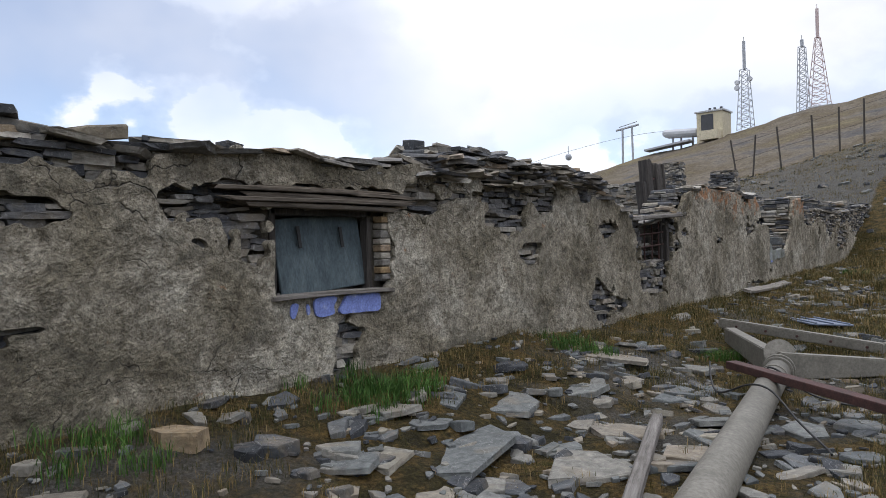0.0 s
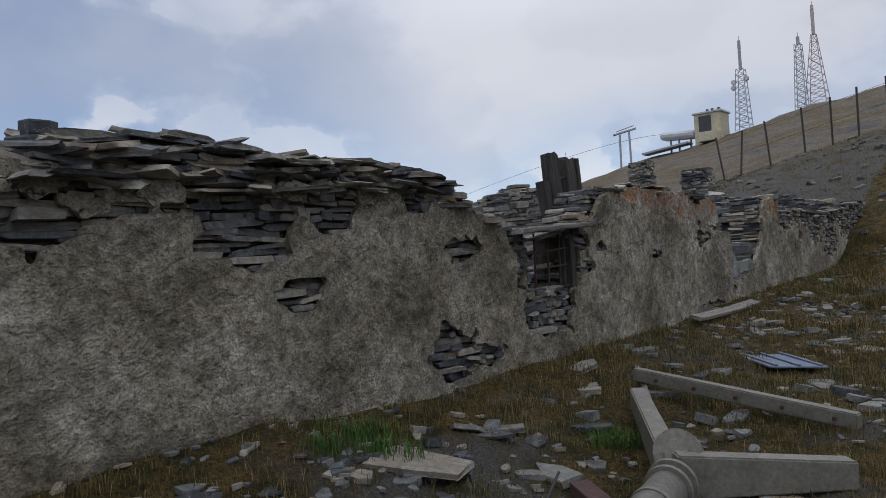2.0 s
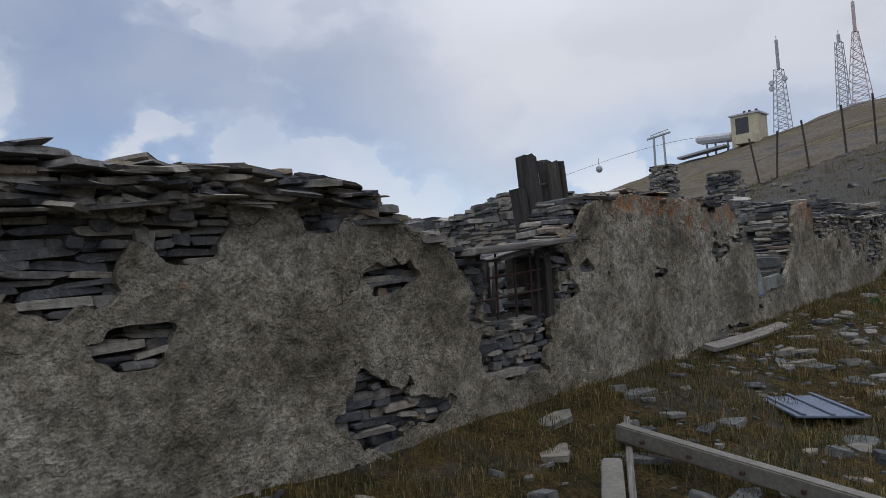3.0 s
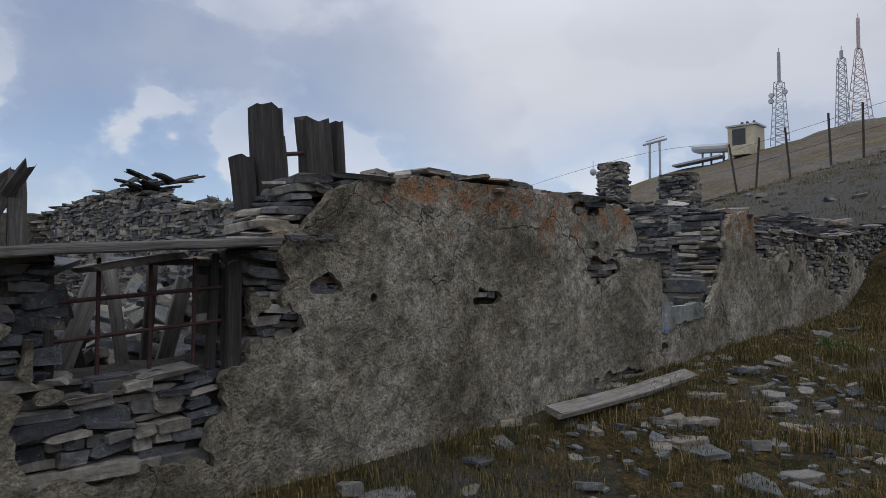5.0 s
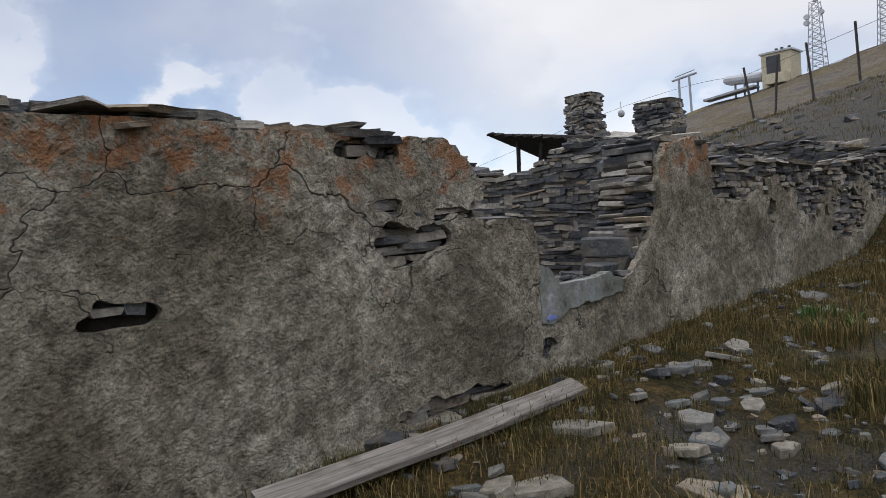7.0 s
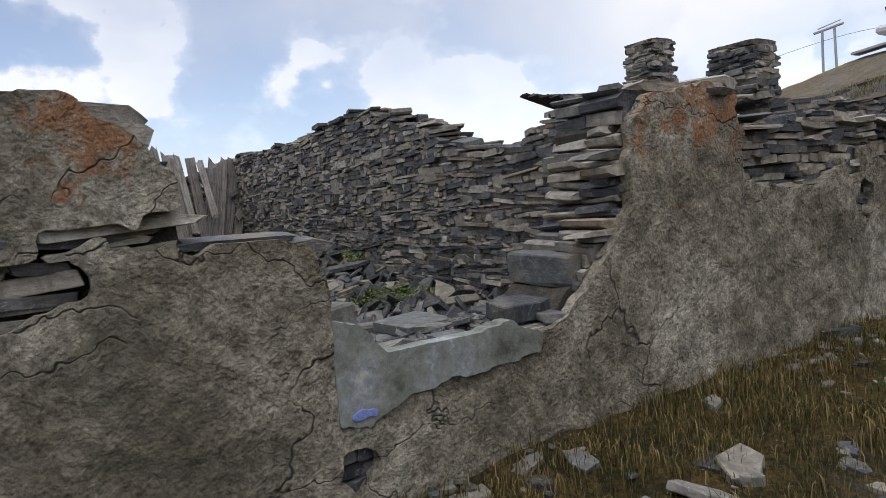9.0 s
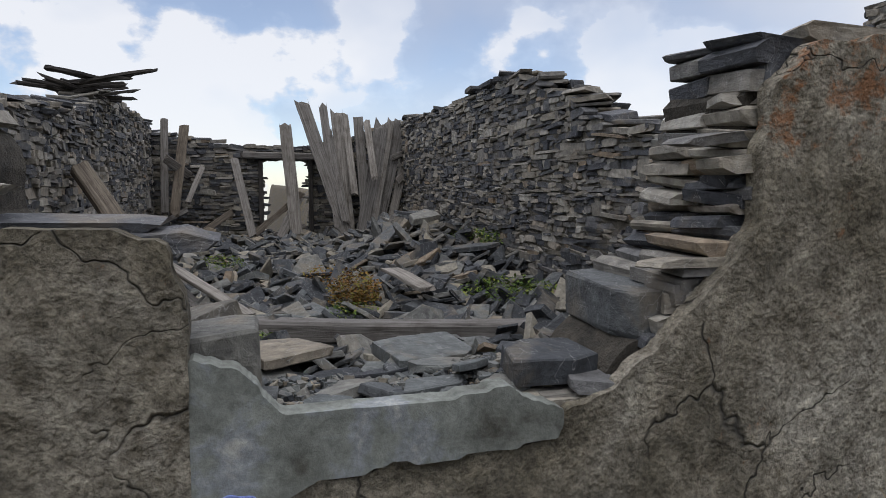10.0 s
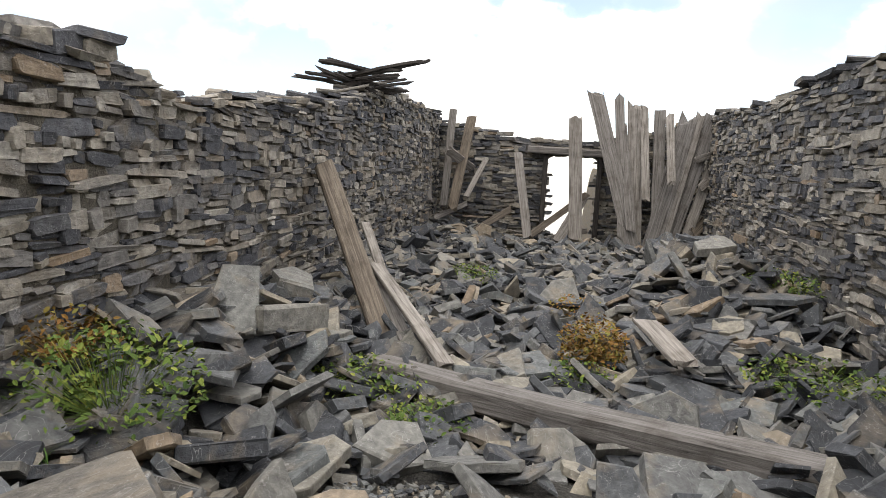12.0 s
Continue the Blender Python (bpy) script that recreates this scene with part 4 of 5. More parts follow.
def rod(name, a, b, r, mat, parent, seg=8):
    bm = bmesh.new()
    m, ln = along(a, b)
    bmesh.ops.create_cone(bm, cap_ends=True, segments=seg, radius1=r, radius2=r * 0.97, depth=ln, matrix=m)
    return part(name, bm, mat, parent)


for zz in (1.42, 1.60):
    rod("crossbar", (-4.22, 8.95, zz - 0.03), (-4.22, 9.84, zz + 0.02), 0.011, M_RUST, grate)
for yy in (9.18, 9.43, 9.66):
    rod("upright_bar", (-4.22, yy, 1.22), (-4.22, yy + 0.01, 1.78), 0.011, M_RUST, grate)
for i in range(6):
    yy = 9.0 + 0.15 * i
    a, b = (-4.6 - 0.1 * (i % 3), yy, 1.15), (-4.75 - 0.1 * (i % 2), yy + tr.uniform(-0.3, 0.3), 1.85 - 0.1 * (i % 3))
    ob = board_mesh("fallen_board", a, b, tr.uniform(0.06, 0.13), 0.03, M_WOOD if i % 2 else M_WOOD_DARK, tr)
    tagged(ob, "loose weathered board fallen behind the bars", "board", "fallen boards")

# pale panel in the breach
panel = masked_slab("sill_panel", spaced([(14.80, 15.92, 0.014)]), spaced([(0.90, 1.44, 0.014)]), in_panel, front, 0.08, lambda y, z: 0.006 + 0.010 * fbm(y, z, 3, 2), M_PALEBLUE, wall_front,
                    "smooth pale grey-green plaster of a broken window sill", rounds=1)
masked_slab("blue_plaster", spaced([(14.85, 14.97, 0.012)]), spaced([(1.0, 1.07, 0.012)]), lambda a, b: noise.noise(Vector((a * 25, b * 25, 9))) > 0.0,
            lambda a, b, w: (WALL_X + 0.014 + w, a, b), 0.03, lambda a, b: 0.004 * fbm(a, b, 0, 8), M_BLUE, wall_front, "bright blue limewash remnant")

# two upright posts in the wall
posts = empty("timber_posts", "pair of dark squared timbers standing in the wall top", "timber post")
for ya, yb, zb, w in ((10.36, 10.42, 2.79, 0.2), (10.25, 10.24, 2.44, 0.12), (10.50, 10.5, 2.6, 0.08)):
    board_mesh("post", (-4.72, ya + 0.06, 1.6), (-4.75, yb, zb), w, 0.16, M_WOOD_DARK, tr, posts)
for ya, yb, zb, w in ((10.82, 10.80, 2.76, 0.24), (10.99, 11.0, 2.77, 0.07)):
    board_mesh("post", (-4.72, ya + 0.02, 1.8), (-4.75, yb, zb), w, 0.14, M_WOOD_DARK, tr, posts)
rod("pin", (-4.72, 10.5, 2.48), (-4.72, 10.75, 2.52), 0.015, M_RUST, posts)

# ---- boards in the room ----
rr = random.Random(41)


def far_pt(px, py, x=-16.6):
    """A place on the upright plane at x, from a plan of the far end drawn in hundredths of a metre."""
    return (x, 15.30 + (px - 970) * 0.01055, 2.30 - (py - 275) * 0.0106)


FAN = [(1125, 420, 1045, 168, 26), (1105, 395, 1085, 172, 16), (1128, 430, 1112, 185, 24), (1138, 330, 1128, 187, 14), (1160, 380, 1156, 198, 20), (1145, 440, 1200, 205, 30),
       (1165, 420, 1220, 198, 16), (1170, 440, 1240, 195, 26), (1195, 440, 1262, 215, 18), (1180, 420, 1235, 210, 14), (1118, 380, 1092, 215, 16), (1175, 300, 1170, 200, 14)]
for i, (xa, ya, xb, yb, w) in enumerate(FAN):
    xo = -16.1 - 0.05 * (i % 5)
    a, b = far_pt(xa, ya + 10, xo + 0.25), far_pt(xb, yb, xo - 0.35)
    ob = board_mesh("roof_board", a, b, w * 0.0105, 0.03, M_WOOD, rr, None, (1, 0, 0), 0.02, 0.25)
    tagged(ob, "tall weathered grey board leaning in a fan", "board", "fan of leaning boards")
LOOSE = [(1210, 375, 1318, 228, 10), (1215, 265, 1300, 238, 12), (1225, 310, 1270, 280, 14), (1220, 385, 1272, 345, 18), (1030, 415, 1015, 210, 24), (1000, 415, 1040, 345, 18),
         (950, 410, 1045, 340, 12), (948, 410, 918, 275, 16), (795, 370, 795, 205, 14), (812, 370, 830, 215, 18), (770, 360, 752, 240, 10), (756, 400, 728, 225, 14),
         (745, 330, 740, 235, 10), (835, 350, 860, 290, 10), (800, 270, 835, 305, 16), (820, 430, 912, 375, 12), (880, 440, 1050, 405, 10), (780, 390, 830, 370, 10)]
for i, (xa, ya, xb, yb, w) in enumerate(LOOSE):
    a, b = far_pt(xa, ya + 6, -16.3 + 0.06 * (i % 4)), far_pt(xb, yb, -16.8)
    ob = board_mesh("loose_board", a, b, w * 0.0105, 0.05, M_WOOD if i % 3 else M_WOOD_BROWN, rr, None, (1, 0, 0), 0.01, 0.15)
    tagged(ob, "weathered broken board propped among the rubble", "board", "loose boards")
door_head = board_mesh("door_lintel", (-17.1, 14.9, 2.40), (-17.1, 16.9, 2.36), 0.3, 0.14, M_WOOD, rr, None, (0, 0, 1), 0.0)
tagged(door_head, "grey timber lintel across the doorway", "beam")
for yy in (15.27, 16.3):
    ob = board_mesh("door_jamb", (-17.1, yy, 0.5), (-17.1, yy, 2.31), 0.1, 0.09, M_WOOD_DARK, rr)
    tagged(ob, "dark timber doorpost", "door frame")
big_beam = board_mesh("fallen_beam", (-8.18, 14.5, 0.68), (-7.22, 17.25, 0.68), 0.22, 0.18, M_WOOD, rr, None, (0, 0, 1), -0.03, 0.03)
tagged(big_beam, "long squared weathered roof beam lying on rubble", "beam")
lean = board_mesh("leaning_beam", (-8.85, 14.45, 0.45), (-10.3, 13.28, 2.0), 0.2, 0.13, M_WOOD_BROWN, rr, None, (1, 0.5, 0), 0.03, 0.1)
tagged(lean, "split dark roof timber leaning on the cross wall", "beam")
for a, b, w in (((-9.0, 14.55, 0.5), (-10.4, 13.7, 1.45), 0.1), ((-8.3, 14.95, 0.72), (-10.0, 13.9, 1.15), 0.13), ((-8.6, 14.7, 0.55), (-10.0, 13.9, 1.1), 0.12), ((-5.55, 13.2, 1.1), (-5.6, 13.19, 1.75), 0.09),
                ((-8.5, 16.6, 0.85), (-9.3, 16.4, 0.95), 0.2)):
    ob = board_mesh("rubble_board", a, b, w, 0.04, M_WOOD, rr, None, (0, 0, 1), 0.01, 0.12)
    tagged(ob, "split weathered plank lying across the slates", "board", "rubble boards")

# ---- things on the turf ----
gr = random.Random(51)
pylon = empty("lift_pylon", "toppled pale steel ski-lift mast with forked head", "pylon")
bm = bmesh.new()
AX, AY = (-0.92, 1.2, 0.10), (-1.88, 6.95, 0.22)
m, ln = along(AX, AY)
bmesh.ops.create_cone(bm, cap_ends=True, segments=28, radius1=0.132, radius2=0.112, depth=ln, matrix=m)
tube = part("mast_tube", bm, M_CONCRETE, pylon)
for p in tube.data.polygons:
    p.use_smooth = len(p.vertices) == 4
for t, r in ((0.93, 0.122), (0.985, 0.135), (1.0, 0.145)):
    bm = bmesh.new()
    c = Vector(AX).lerp(Vector(AY), t)
    mm = m.copy()
    mm.translation = c
    bmesh.ops.create_cone(bm, cap_ends=True, segments=28, radius1=r, radius2=r, depth=0.035, matrix=mm)
    part("collar", bm, M_CONCRETE, pylon)


def arm(a, b, h0, h1, w, name="fork_arm"):
    """A folded steel arm, deep at a and shallow at b, with a lipped top."""
    m, ln = along(a, b, (0, 0, 1))
    bm = bmesh.new()
    box_bm(bm, w, 1.0, ln, None, 0.0)
    for v in bm.verts:
        v.co.y *= h0 if v.co.z < 0 else h1
    bmesh.ops.bevel(bm, geom=list(bm.edges), offset=0.01, segments=2, affect="EDGES")
    bmesh.ops.transform(bm, matrix=m, verts=bm.verts)
    return part(name, bm, M_CONCRETE, pylon)


arm((-1.98, 7.15, 0.24), (-2.88, 8.62, 0.30), 0.26, 0.18, 0.13)
arm((-1.90, 7.05, 0.24), (-1.13, 7.72, 0.20), 0.26, 0.16, 0.13)
cross = arm((-3.25, 9.35, 0.36), (-1.32, 8.98, 0.20), 0.12, 0.12, 0.1, "crosshead_bar")
for k in range(5):
    rod("bolt", (-3.0 + 0.38 * k, 9.25 - 0.072 * k, 0.33 - 0.03 * k), (-3.0 + 0.38 * k, 9.22 - 0.072 * k, 0.33 - 0.03 * k), 0.016, M_RUST, pylon)
bm = bmesh.new()
bmesh.ops.create_cone(bm, cap_ends=True, segments=28, radius1=0.14, radius2=0.14, depth=0.1, matrix=Matrix.Translation((-1.93, 7.18, 0.33)) @ pose(0, 0, 0, 68, 0, 12))
part("sheave_hub", bm, M_CONCRETE, pylon)
bm = bmesh.new()
bmesh.ops.create_cone(bm, cap_ends=True, segments=20, radius1=0.08, radius2=0.07, depth=0.14, matrix=Matrix.Translation((-1.93, 7.18, 0.33)) @ pose(0, 0, 0, 68, 0, 12))
part("hub_cap", bm, M_CONCRETE, pylon)
rail = empty("iron_rail", "rusty brown iron channel laid over the mast", "rail")
m, ln = along((-2.12, 6.36, 0.36), (0.45, 4.35, 0.34), (0, 0, 1))
bm = bmesh.new()
box_bm(bm, 0.11, 0.012, ln, Matrix.Translation((0, 0, 0)), 0.003)
box_bm(bm, 0.012, 0.06, ln, Matrix.Translation((-0.05, -0.03, 0)), 0.003)
box_bm(bm, 0.012, 0.06, ln, Matrix.Translation((0.05, -0.03, 0)), 0.003)
bmesh.ops.transform(bm, matrix=m, verts=bm.verts)
part("channel", bm, M_RUST, rail)


def cable(name, pts, r, mat):
    cu = bpy.data.curves.new(name, "CURVE")
    cu.dimensions, cu.bevel_depth, cu.bevel_resolution, cu.resolution_u = "3D", r, 2, 8
    sp = cu.splines.new("NURBS")
    sp.points.add(len(pts) - 1)
    for p, q in zip(sp.points, pts):
        p.co = (*q, 1)
    sp.use_endpoint_u, sp.order_u = True, 4
    cu.materials.append(mat)
    return new(name, cu)


tagged(cable("cable", [(-2.4, 6.6, 0.3), (-2.15, 5.9, 0.18), (-1.95, 5.6, 0.2), (-1.72, 5.5, 0.36), (-1.5, 5.4, 0.36), (-1.3, 5.2, 0.16), (-1.0, 4.85, 0.09), (-0.98, 4.7, 0.12)], 0.008, M_CABLE),
       "loose black cable draped over the fallen mast", "cable")
tagged(cable("cable", [(-1.75, 6.35, 0.2), (-1.85, 6.3, 0.36), (-1.7, 6.25, 0.37), (-1.58, 6.3, 0.2), (-1.3, 6.2, 0.1), (-0.9, 6.3, 0.1)], 0.009, M_CABLE), "black cable wound round the mast", "cable")
tagged(board_mesh("old_plank", (-3.82, 12.36, 0.585), (-3.78, 14.72, 0.60), 0.18, 0.05, M_WOOD, gr, None, (0.25, 0, 1), -0.02, 0.05), "long weathered plank lying against the wall foot", "plank")
bm = bmesh.new()
box_bm(bm, 0.62, 1.05, 0.025, Matrix.Translation((-2.62, 11.62, 0.19)) @ pose(0, 0, 0, 0, 3, 40), 0.006)
for k in (-0.24, 0.0, 0.24):
    box_bm(bm, 0.04, 1.05, 0.02, Matrix.Translation((-2.62, 11.62, 0.19)) @ pose(0, 0, 0, 0, 3, 40) @ Matrix.Translation((k, 0, 0.022)), 0.005)
tagged(part("metal_sheet", bm, M_SHEET), "blue-grey painted panel lying flat on turf", "panel")
tagged(board_mesh("old_post", (-1.52, 3.0, 0.10), (-2.08, 4.66, 0.19), 0.085, 0.075, M_WOOD, gr, None, (0, 0, 1), 0.01, 0.3), "splintered weathered grey post lying in gravel", "post")
tagged(board_mesh("thin_pole", (-2.5, 8.2, 0.12), (-3.5, 9.9, 0.32), 0.05, 0.04, M_WOOD, gr, None, (0, 0, 1), 0.01, 0.3), "thin bleached pole on the turf", "pole")

# ---- stones lying about ----
sr = random.Random(61)
ME_SLAB = [shared_meshes("slab", SLABS, [mm_]) for mm_ in (M_RUBBLE, M_PALE, M_LICHEN)]


def lay(x, y, size, th, tilt=8, lift=0.0, yaw=None):
    z = ground_z(x, y) + lift
    return Matrix.Translation((x, y, z)) @ pose(0, 0, 0, sr.gauss(0, tilt), sr.gauss(0, tilt), sr.uniform(0, 360) if yaw is None else yaw)


def slab_thing(x, y, z, lx, ly, lz, mat=0, rx=0, ry=0, rz=0, label="flat grey slate slab lying on the ground", group="loose slabs"):
    ob = new("slate_slab", ME_SLAB[mat][sr.randrange(16)])
    ob.matrix_world = Matrix.Translation((x, y, z)) @ pose(0, 0, 0, rx, ry, rz) @ Matrix.Diagonal((lx, ly, lz, 1))
    return tagged(ob, label, "stone", group)


def block_thing(x, y, z, lx, ly, lz, mat=0, rx=0, ry=0, rz=0, label="squared slate block", group="loose blocks"):
    v, f = BLOCKS[sr.randrange(28)]
    me = bpy.data.meshes.new("block")
    me.from_pydata((v * np.array((lx, ly, lz))).tolist(), [], f)
    me.materials.append((M_RUBBLE, M_PALE, M_LICHEN)[mat])
    ob = new("slate_block", me)
    ob.matrix_world = Matrix.Translation((x, y, z)) @ pose(0, 0, 0, rx, ry, rz)
    return tagged(ob, label, "stone", group)


# the broad slabs beside the mast
for x, y, lx, ly in ((-2.75, 3.35, 1.0, 0.75), (-2.05, 3.65, 0.7, 0.6), (-3.1, 4.3, 0.7, 0.5), (-2.3, 4.5, 0.8, 0.6), (-1.9, 5.2, 0.6, 0.5), (-2.9, 5.1, 0.5, 0.4), (-3.45, 3.3, 0.5, 0.4),
                     (-3.3, 6.3, 0.9, 0.6), (-3.0, 2.6, 0.5, 0.4), (-1.6, 4.2, 0.5, 0.4), (-2.2, 2.8, 0.5, 0.35), (-1.0, 5.6, 0.5, 0.35), (-0.9, 4.6, 0.4, 0.3), (-2.5, 6.0, 0.5, 0.3),
                     (-3.35, 7.3, 0.45, 0.25), (-2.7, 7.0, 0.45, 0.3), (-2.3, 6.3, 0.4, 0.3), (-1.3, 9.8, 0.4, 0.25), (-2.95, 13.0, 0.45, 0.4), (-2.5, 12.85, 0.5, 0.35), (-2.3, 13.2, 0.3, 0.2),
                     (-3.2, 13.6, 0.4, 0.35), (-3.1, 13.1, 0.35, 0.3), (-2.9, 14.8, 0.4, 0.3), (-3.45, 14.3, 0.45, 0.3), (-2.6, 14.2, 0.4, 0.3), (-2.2, 12.4, 0.35, 0.25), (-2.0, 15.5, 0.4, 0.25),
                     (-2.0, 10.8, 0.4, 0.3), (-2.9, 10.6, 0.4, 0.3), (-3.3, 10.3, 0.4, 0.3), (-1.9, 12.6, 0.35, 0.2), (-1.6, 13.6, 0.4, 0.3)):
    slab_thing(x, y, ground_z(x, y) + 0.008, lx * 1.1, ly * 1.15, sr.uniform(0.035, 0.06), 1, sr.gauss(0, 3), sr.gauss(0, 4), sr.uniform(0, 360), "flat pale grey-green slate slab set in turf", "turf slabs")
for x, y, lx, ly, lz in ((-3.74, 1.9, 0.42, 0.36, 0.12), (-3.45, 1.12, 0.5, 0.42, 0.15), (-3.4, 2.35, 0.35, 0.3, 0.1), (-3.55, 5.0, 0.4, 0.3, 0.09), (-3.0, 8.0, 0.4, 0.25, 0.08), (-3.4, 8.7, 0.45, 0.35, 0.1), (-3.75, 9.2, 0.5, 0.3, 0.1), (-2.9, 14.45, 0.35, 0.3, 0.1)):
    slab_thing(x, y, ground_z(x, y) + 0.02, lx, ly, lz if y < 3 else lz * 0.5, 2 if y < 2.2 else 0, sr.gauss(0, 6), sr.gauss(0, 6), sr.uniform(0, 360), "rounded brown-grey boulder in short grass", "turf boulders")

# stones heaped on the wall crest
for x, y, z, lx, ly, lz, mt in ((-4.35, 1.35, 2.20, 0.5, 0.7, 0.09, 0), (-4.32, 1.15, 2.27, 0.45, 0.5, 0.08, 0), (-4.25, 1.72, 2.22, 0.4, 0.42, 0.11, 2), (-4.3, 1.25, 2.17, 0.4, 0.55, 0.12, 2), (-4.4, 2.15, 2.23, 0.4, 0.4, 0.05, 0),
                                (-4.3, 4.6, 2.36, 0.4, 0.55, 0.10, 0), (-4.35, 4.62, 2.44, 0.3, 0.32, 0.12, 0), (-4.35, 4.9, 2.42, 0.2, 0.25, 0.08, 0), (-4.3, 5.3, 2.34, 0.5, 0.6, 0.06, 1), (-4.25, 5.6, 2.30, 0.5, 0.5, 0.06, 0), (-4.3, 5.0, 2.32, 0.45, 0.5, 0.06, 0), (-4.3, 5.45, 2.44, 0.4, 0.55, 0.03, 1),
                                (-4.25, 5.35, 2.41, 0.35, 0.5, 0.05, 1), (-4.3, 5.9, 2.28, 0.4, 0.4, 0.05, 0), (-4.3, 6.5, 2.31, 0.4, 0.35, 0.04, 0), (-4.3, 7.2, 2.32, 0.4, 0.4, 0.04, 0), (-4.3, 7.6, 2.29, 0.4, 0.35, 0.04, 0),
                                (-4.3, 4.35, 2.18, 0.3, 0.42, 0.2, 2), (-4.3, 3.3, 2.22, 0.3, 0.2, 0.08, 0), (-4.3, 10.25, 1.90, 0.55, 0.42, 0.09, 2), (-4.3, 11.4, 2.42, 0.4, 0.6, 0.06, 0), (-4.3, 11.9, 2.44, 0.4, 0.5, 0.06, 2),
                                (-4.3, 12.9, 2.38, 0.4, 0.5, 0.05, 0), (-4.35, 13.6, 2.36, 0.4, 0.5, 0.06, 2), (-4.45, 13.8, 2.35, 0.26, 0.3, 0.05, 2), (-4.4, 13.7, 2.36, 0.3, 0.3, 0.04, 2)):
    slab_thing(x, y, z - (0.05 if y > 10.5 else 0.02), lx * 0.8, ly * (0.75 if y > 10.5 else 0.9), lz * 0.75, mt, sr.gauss(0, 6), sr.gauss(0, 6), sr.uniform(-40, 40), "loose slate slab heaped on the wall crest", "crest slabs")
# rafters sticking out near the crest heap
tagged(board_mesh("crest_board", (-4.3, 5.45, 2.36), (-4.5, 5.05, 2.50), 0.08, 0.03, M_WOOD, sr, None, (0, 0, 1)), "short grey board end poking from slabs", "board")

# blocks about the breach
for x, y, z, lx, ly, lz, mt, rx, ry, rz in ((-4.44, 14.54, 1.64, 0.36, 0.36, 0.22, 0, 0, 0, 5), (-4.44, 14.86, 1.34, 0.42, 0.34, 0.2, 0, 3, -3, 4), (-5.02, 14.58, 1.28, 0.62, 0.46, 0.10, 2, 14, -12, 35), (-4.46, 14.5, 1.42, 0.40, 0.40, 0.2, 0, 2, 0, -6), (-4.44, 14.56, 1.24, 0.42, 0.46, 0.18, 1, 0, 2, 8), (-5.15, 15.08, 1.17, 0.42, 0.36, 0.04, 1, 2, -4, 20), (-4.98, 15.66, 1.17, 0.34, 0.38, 0.06, 1, 0, 3, 12),
                                            (-4.5, 16.36, 1.44, 0.52, 0.46, 0.17, 0, 0, 2, -6), (-4.55, 16.48, 1.32, 0.42, 0.4, 0.1, 0, 0, 0, 4), (-4.36, 15.93, 1.27, 0.24, 0.34, 0.09, 0, 0, 2, 3), (-4.45, 16.02, 1.2, 0.3, 0.36, 0.08, 0, 2, 0, -8),
                                            (-4.75, 17.0, 2.02, 0.55, 0.6, 0.1, 1, 0, 0, 8), (-4.75, 16.95, 1.72, 0.4, 0.4, 0.08, 0, 0, 0, -10), (-4.9, 17.3, 2.2, 0.6, 0.5, 0.12, 1, 0, 3, 14)):
    block_thing(x, y, z, lx, ly, lz, mt, rx, ry, rz, "broken dark slate block with pale veins in the breach", "breach blocks")
for i in range(26):
    x, y = sr.uniform(-5.4, -4.3), sr.uniform(14.95, 16.1)
    slab_thing(x, y, ground_z(x, y) + 0.02, sr.uniform(0.15, 0.45), sr.uniform(0.12, 0.3), sr.uniform(0.025, 0.06), sr.choice((0, 1, 1)), sr.gauss(0, 6), sr.gauss(0, 6), sr.uniform(0, 360),
               "thin pale slate flake lying on breach gravel", "breach flakes")

# pier beside the breach: coursed slabs behind the front skin
pr = random.Random(71)
PIER = []
for px, py, w, za, zb in ((-4.66, 17.2, 0.62, 1.3, 2.2), (-5.0, 17.75, 0.8, 1.3, 2.4)):
    z = za
    while z < zb:
        h = pr.uniform(0.03, 0.085)
        for k in range(7):
            m = Matrix.Translation((px + pr.uniform(-0.2, 0.15), py + pr.uniform(-0.2, 0.2), z + h / 2)) @ pose(0, 0, 0, pr.gauss(0, 3), pr.gauss(0, 3), pr.uniform(-40, 40))
            PIER.append((pr.randrange(28), m @ Matrix.Diagonal((pr.uniform(0.14, 0.34), pr.uniform(0.14, 0.38), h * 1.2, 1))))
        z += h * 0.85


def stack_at(x, y, w, z0, z1):
    z = z0
    st = empty("stone_stack", "rough square stack of slate courses above the wall", "chimney")
    recs = []
    while z < z1:
        h = pr.uniform(0.04, 0.10)
        shrink = 1.12 - 0.28 * (z - z0) / (z1 - z0)
        for k in range(12):
            a = 2 * math.pi * (k + pr.random()) / 12
            q = 0.36 * w * shrink / max(abs(math.cos(a)), abs(math.sin(a)))
            m = Matrix.Translation((x + q * math.cos(a), y + q * math.sin(a), z + h / 2)) @ pose(0, 0, 0, pr.gauss(0, 4), pr.gauss(0, 4), pr.uniform(-20, 20))
            recs.append((pr.randrange(28), m @ Matrix.Diagonal((w * pr.uniform(0.25, 0.45), w * pr.uniform(0.25, 0.5), h * 1.2, 1))))
        z += h * 0.9
    recs.append((3, Matrix.Translation((x, y, z)) @ Matrix.Diagonal((w * 0.95, w * 0.95, 0.09, 1))))
    joined("masonry", BLOCKS_X, recs, M_STONE, st)


stack_at(-9.65, 23.5, 0.62, 3.0, 4.25)
stack_at(-7.9, 23.5, 0.75, 2.9, 3.75)

